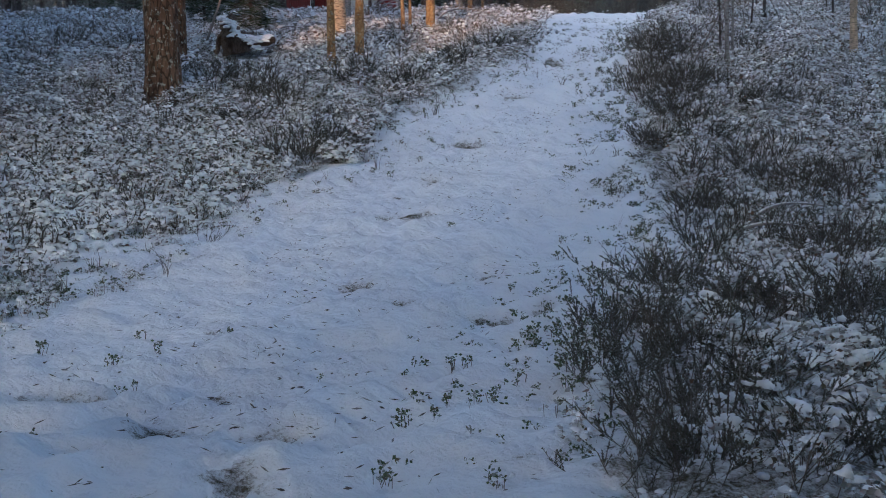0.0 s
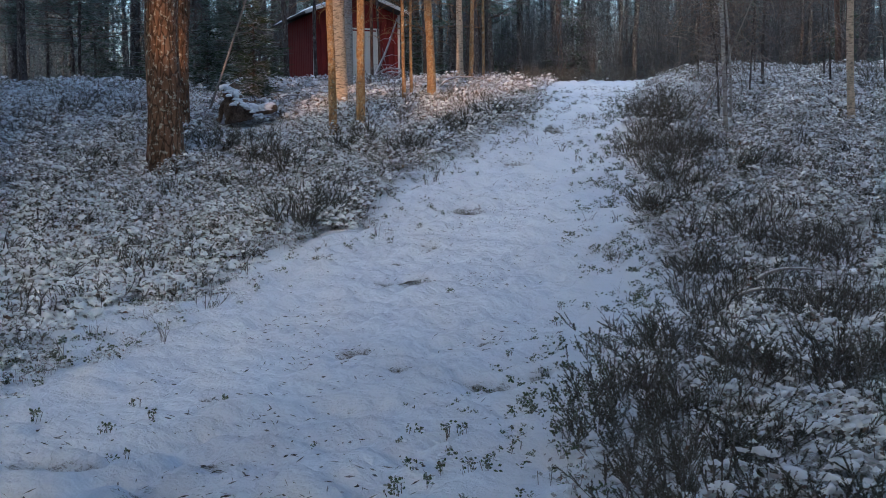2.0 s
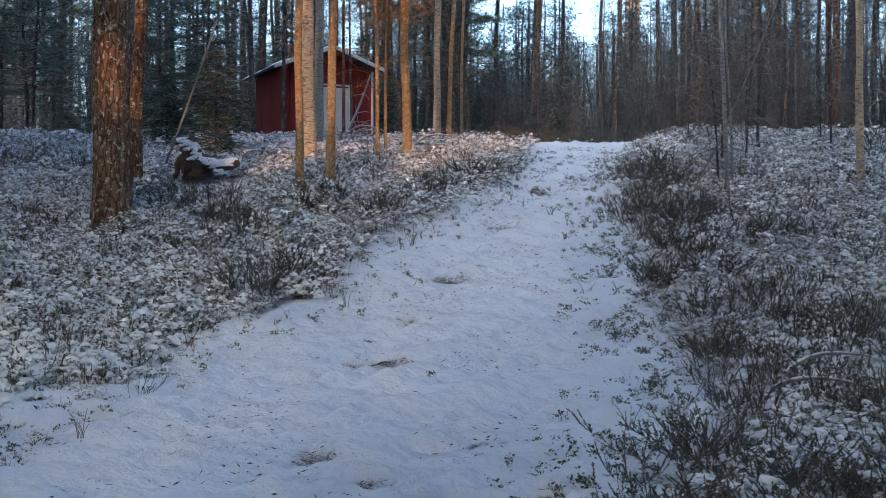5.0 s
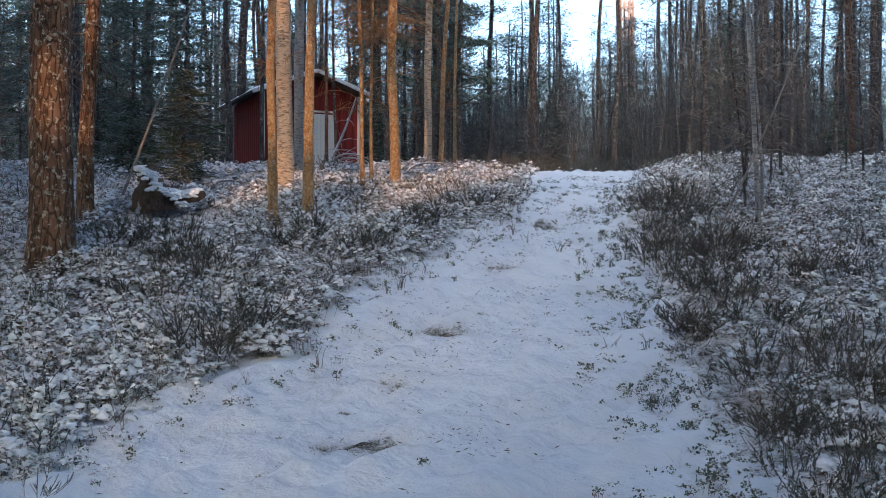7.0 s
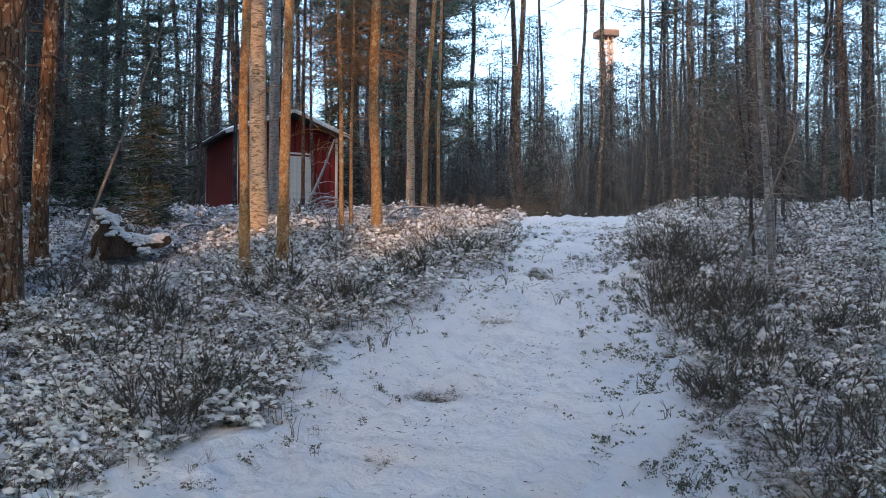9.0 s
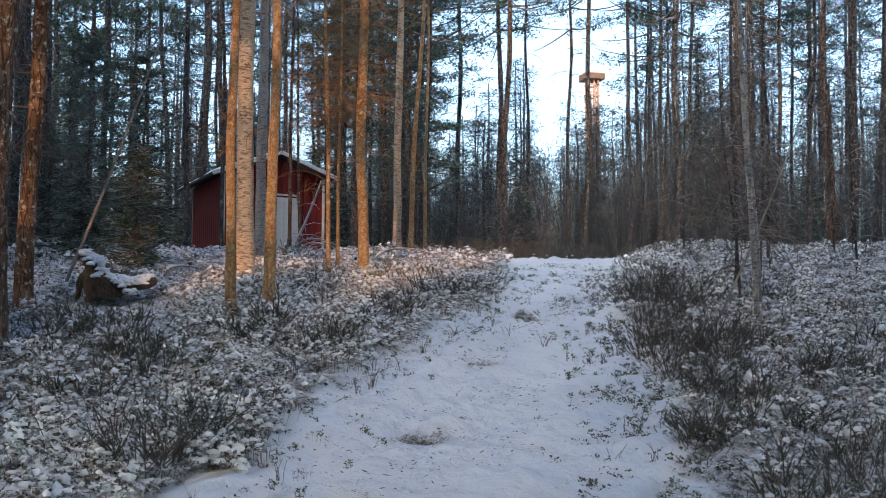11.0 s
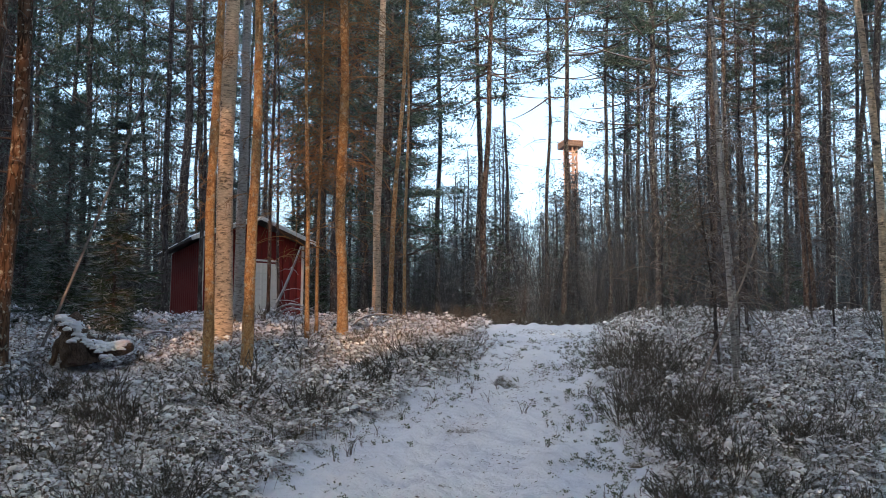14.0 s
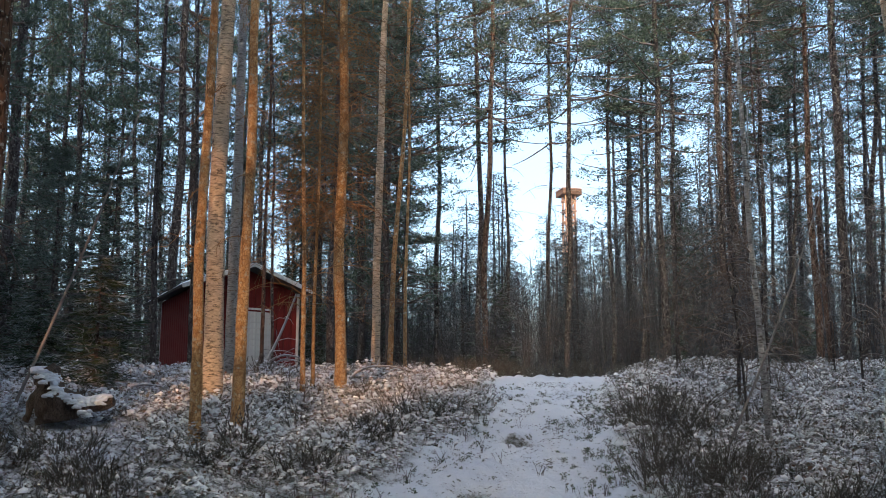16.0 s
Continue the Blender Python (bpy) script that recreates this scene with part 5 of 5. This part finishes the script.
heather_bush(3.9, 16.2, 0.95)
heather_bush(0.1, 19.2, 1.0)
heather_bush(-0.3, 18.4, 1.1)
heather_bush(-1.6, 17.9, 1.1)
heather_bush(-2.9, 15.4, 1.0)
heather_bush(3.3, 19.4, 1.4)
heather_bush(3.6, 20.8, 1.4)
heather_bush(2.2, 27.6, 1.2)
heather_bush(2.8, 28.0, 1.3)
heather_bush(3.5, 27.8, 1.2)
heather_bush(4.2, 28.1, 1.3)
heather_bush(4.8, 27.6, 1.2)
heather_bush(1.5, 26.8, 1.2)
heather_bush(3.1, 28.6, 1.3)
heather_bush(3.9, 28.8, 1.3)
heather_bush(-3.6, 17.6, 1.2)
heather_bush(-3.2, 18.0, 1.2)
heather_bush(-4.4, 17.9, 1.3)

# ---- sprigs standing out of the snow on the track ----
def sprig_mesh(seed):
    """A flat rosette of a few broad leaves on short stalks, a crumb of snow on some."""
    rng = np.random.default_rng(seed)
    s = Soup()
    for i in range(4 + seed % 4):
        c = rng.standard_normal(2) * (0.04, 0.025)
        h = rng.uniform(0.008, 0.05)
        strip(s, [(*c, -0.02), (*(c + rng.standard_normal(2) * 0.01), h)], 0.002, 1)
        k = 8
        b = np.array([*c, h]) + rng.standard_normal((k, 3)) * (0.006, 0.006, 0.012)
        w = rng.standard_normal((k, 3)) * (1, 1, 0.3) + (0, 0, 0.3)
        w *= rng.uniform(0.014, 0.027, (k, 1)) / np.linalg.norm(w, axis=1)[:, None]
        leaves(s, b, w, rng.uniform(0.005, 0.009, k), rng, 0)
    for i in range(seed % 4):
        snow_lump(s, rng.standard_normal(3) * (0.03, 0.02, 0.004) + (0, 0, 0.03), (0.018, 0.014, 0.010), rng, 2)
    return split(s, [M_SPRIG_LEAF, M_STEM, M_SNOW])


SPRIGS = [sprig_mesh(400 + i) for i in range(6)]
sprig_rng = np.random.default_rng(77)


def sprig(x, y, size=1.0):
    t = thing("berry_sprig", pose(x, y, float(ground_z(x, y)), 0, 0, sprig_rng.uniform(0, 360)) @ Matrix.Diagonal((size, size, size, 1)), "small green berry sprig poking through the snow", "plant", "sprigs on the track")
    for name, me in zip(("foliage", "stemwork", "caught_snow"), SPRIGS[sprig_rng.integers(6)]):
        if me:
            tagged(part(name, me, t), kind="stuff")
    return t


sprig(-0.2, 4.39)
sprig(0.24, 4.33)
sprig(-0.1, 6.2)
sprig(0.03, 6.21)
sprig(0.15, 6.21)
sprig(0.37, 5.84)
sprig(0.2, 5.5)
sprig(0.06, 5.44)
sprig(-0.04, 5.24)
sprig(-0.18, 5.13)
sprig(0.29, 5.42)
sprig(-1.33, 7.02)
sprig(-1.61, 6.56)
sprig(-1.57, 5.65)
sprig(0.45, 8.47)
sprig(0.01, 11.13)
sprig(-1.89, 11.34)
sprig(-1.74, 4.86)
sprig(-1.77, 6.23)
sprig(-1.85, 6.88)
sprig(-2.32, 6.57)
sprig(-1.93, 13.42)
sprig(0.93, 13.6)
sprig(0.99, 10.52)
sprig(0.9, 9.81)


def grass_tuft(seed):
    """A few dry bent grass stalks."""
    rng = np.random.default_rng(seed)
    s = Soup()
    for i in range(5 + seed % 4):
        az, h = rng.uniform(0, 2 * np.pi), rng.uniform(0.08, 0.2)
        q = np.linspace(0, 1, 5)
        out = rng.uniform(0.2, 0.7) * h
        strip(s, np.stack([np.cos(az) * out * q ** 2, np.sin(az) * out * q ** 2, h * q - 0.01], 1) + np.array([*(rng.standard_normal(2) * 0.015), 0]), 0.0022, 0)
    return s.mesh("grass_tuft", [M_STEM])


TUFTS = [grass_tuft(500 + i) for i in range(5)]
for i in range(46):
    y = sprig_rng.uniform(8, 21)
    left, right = float(np.interp(y, LEFT_Y, LEFT_X)), float(np.interp(y, RIGHT_Y, RIGHT_X))
    x = left + abs(sprig_rng.normal(0, 0.35)) if i % 3 else right - abs(sprig_rng.normal(0, 0.3))
    ob = new("grass_tuft", TUFTS[i % 5])
    ob.matrix_basis = pose(x, y, float(ground_z(x, y)), 0, 0, sprig_rng.uniform(0, 360))
    tagged(ob, label="dry brown grass stalks standing out of the snow", category="grass", group="grass tufts on the track")

# a strip of sprigs along the right edge of the track, thinner towards its middle
for i in range(270):
    y = 5.5 + 18 * sprig_rng.random()
    right = float(np.interp(y, RIGHT_Y, RIGHT_X))
    left = float(np.interp(y, LEFT_Y, LEFT_X))
    x = right + 0.15 - abs(sprig_rng.normal(0, 0.24 if y < 10 else 0.42)) if i < 210 else sprig_rng.uniform(left, left + 0.9)
    sprig(x, y, sprig_rng.uniform(0.6, 1.2))


# ---- crumbs of litter and many small sprigs along the edges ----
def scatter_small():
    rng = np.random.default_rng(88)
    s, templates = Soup(), []
    for k in range(5):
        q = Soup()
        for i in range(4):
            c = rng.standard_normal(2) * 0.03
            h = rng.uniform(0.008, 0.045)
            n = 6
            b = np.array([*c, h]) + rng.standard_normal((n, 3)) * (0.006, 0.006, 0.01)
            w = rng.standard_normal((n, 3)) * (1, 1, 0.3) + (0, 0, 0.3)
            w *= rng.uniform(0.014, 0.028, (n, 1)) / np.linalg.norm(w, axis=1)[:, None]
            leaves(q, b, w, rng.uniform(0.005, 0.009, n), rng, 0)
        snow_lump(q, (0.0, 0.0, 0.02), (0.022, 0.02, 0.012), rng, 1)
        templates.append(q)
    for i in range(900):
        y = rng.uniform(4.5, 25)
        l, r = float(np.interp(y, LEFT_Y, LEFT_X)), float(np.interp(y, RIGHT_Y, RIGHT_X))
        x = r + 0.3 - abs(rng.normal(0, 0.5)) if rng.random() < 0.65 else l - 0.2 + abs(rng.normal(0, 0.35))
        k = rng.uniform(0.5, 1.1)
        s.merge(templates[rng.integers(5)], pose(x, y, float(ground_z(x, y)), 0, 0, rng.uniform(0, 360)) @ Matrix.Diagonal((k, k, k, 1)))
    for i in range(400):
        right = i < 240
        y = rng.uniform(6.5, 17) if right else rng.uniform(5, 10)
        l, r = float(np.interp(y, LEFT_Y, LEFT_X)), float(np.interp(y, RIGHT_Y, RIGHT_X))
        x = r + 0.1 - 0.75 * rng.random() ** 1.5 if right else l + 0.8 * rng.random() ** 1.6
        k = rng.uniform(0.5, 1.1)
        s.merge(templates[rng.integers(5)], pose(x, y, float(ground_z(x, y)) + 0.005, 0, 0, rng.uniform(0, 360)) @ Matrix.Diagonal((k, k, k, 1)))
    tagged(new("small_sprigs", s.mesh("small_sprigs", [M_SPRIG_LEAF, M_SNOW])), label="many small leafy sprigs dusted with snow", category="undergrowth", kind="stuff")
    y = 3.8 + 22 * rng.random(12000) ** 1.2
    l, r = np.interp(y, LEFT_Y, LEFT_X), np.interp(y, RIGHT_Y, RIGHT_X)
    x = l + (r - l) * rng.random(12000)
    # litter gathers in streaks
    keep = np.sin(3.1 * x + 1.2 * np.sin(1.7 * y)) * np.sin(2.2 * y + x) + rng.uniform(-0.6, 0.9, 12000) > 0.25
    x, y = x[keep], y[keep]
    base = np.stack([x, y, ground_z(x, y) + 0.012], 1)
    a = rng.uniform(0, 2 * np.pi, len(x))
    long = rng.uniform(0.015, 0.065, len(x))
    way = np.stack([np.cos(a) * long, np.sin(a) * long, rng.uniform(-0.1, 0.5, len(x)) * long], 1)
    f = Soup()
    leaves(f, base, way, rng.uniform(0.0015, 0.006, len(x)), rng, 0)
    tagged(new("litter", f.mesh("litter", [M_STEM])), label="dry leaf and twig crumbs on the trodden snow", category="litter", kind="stuff")


scatter_small()
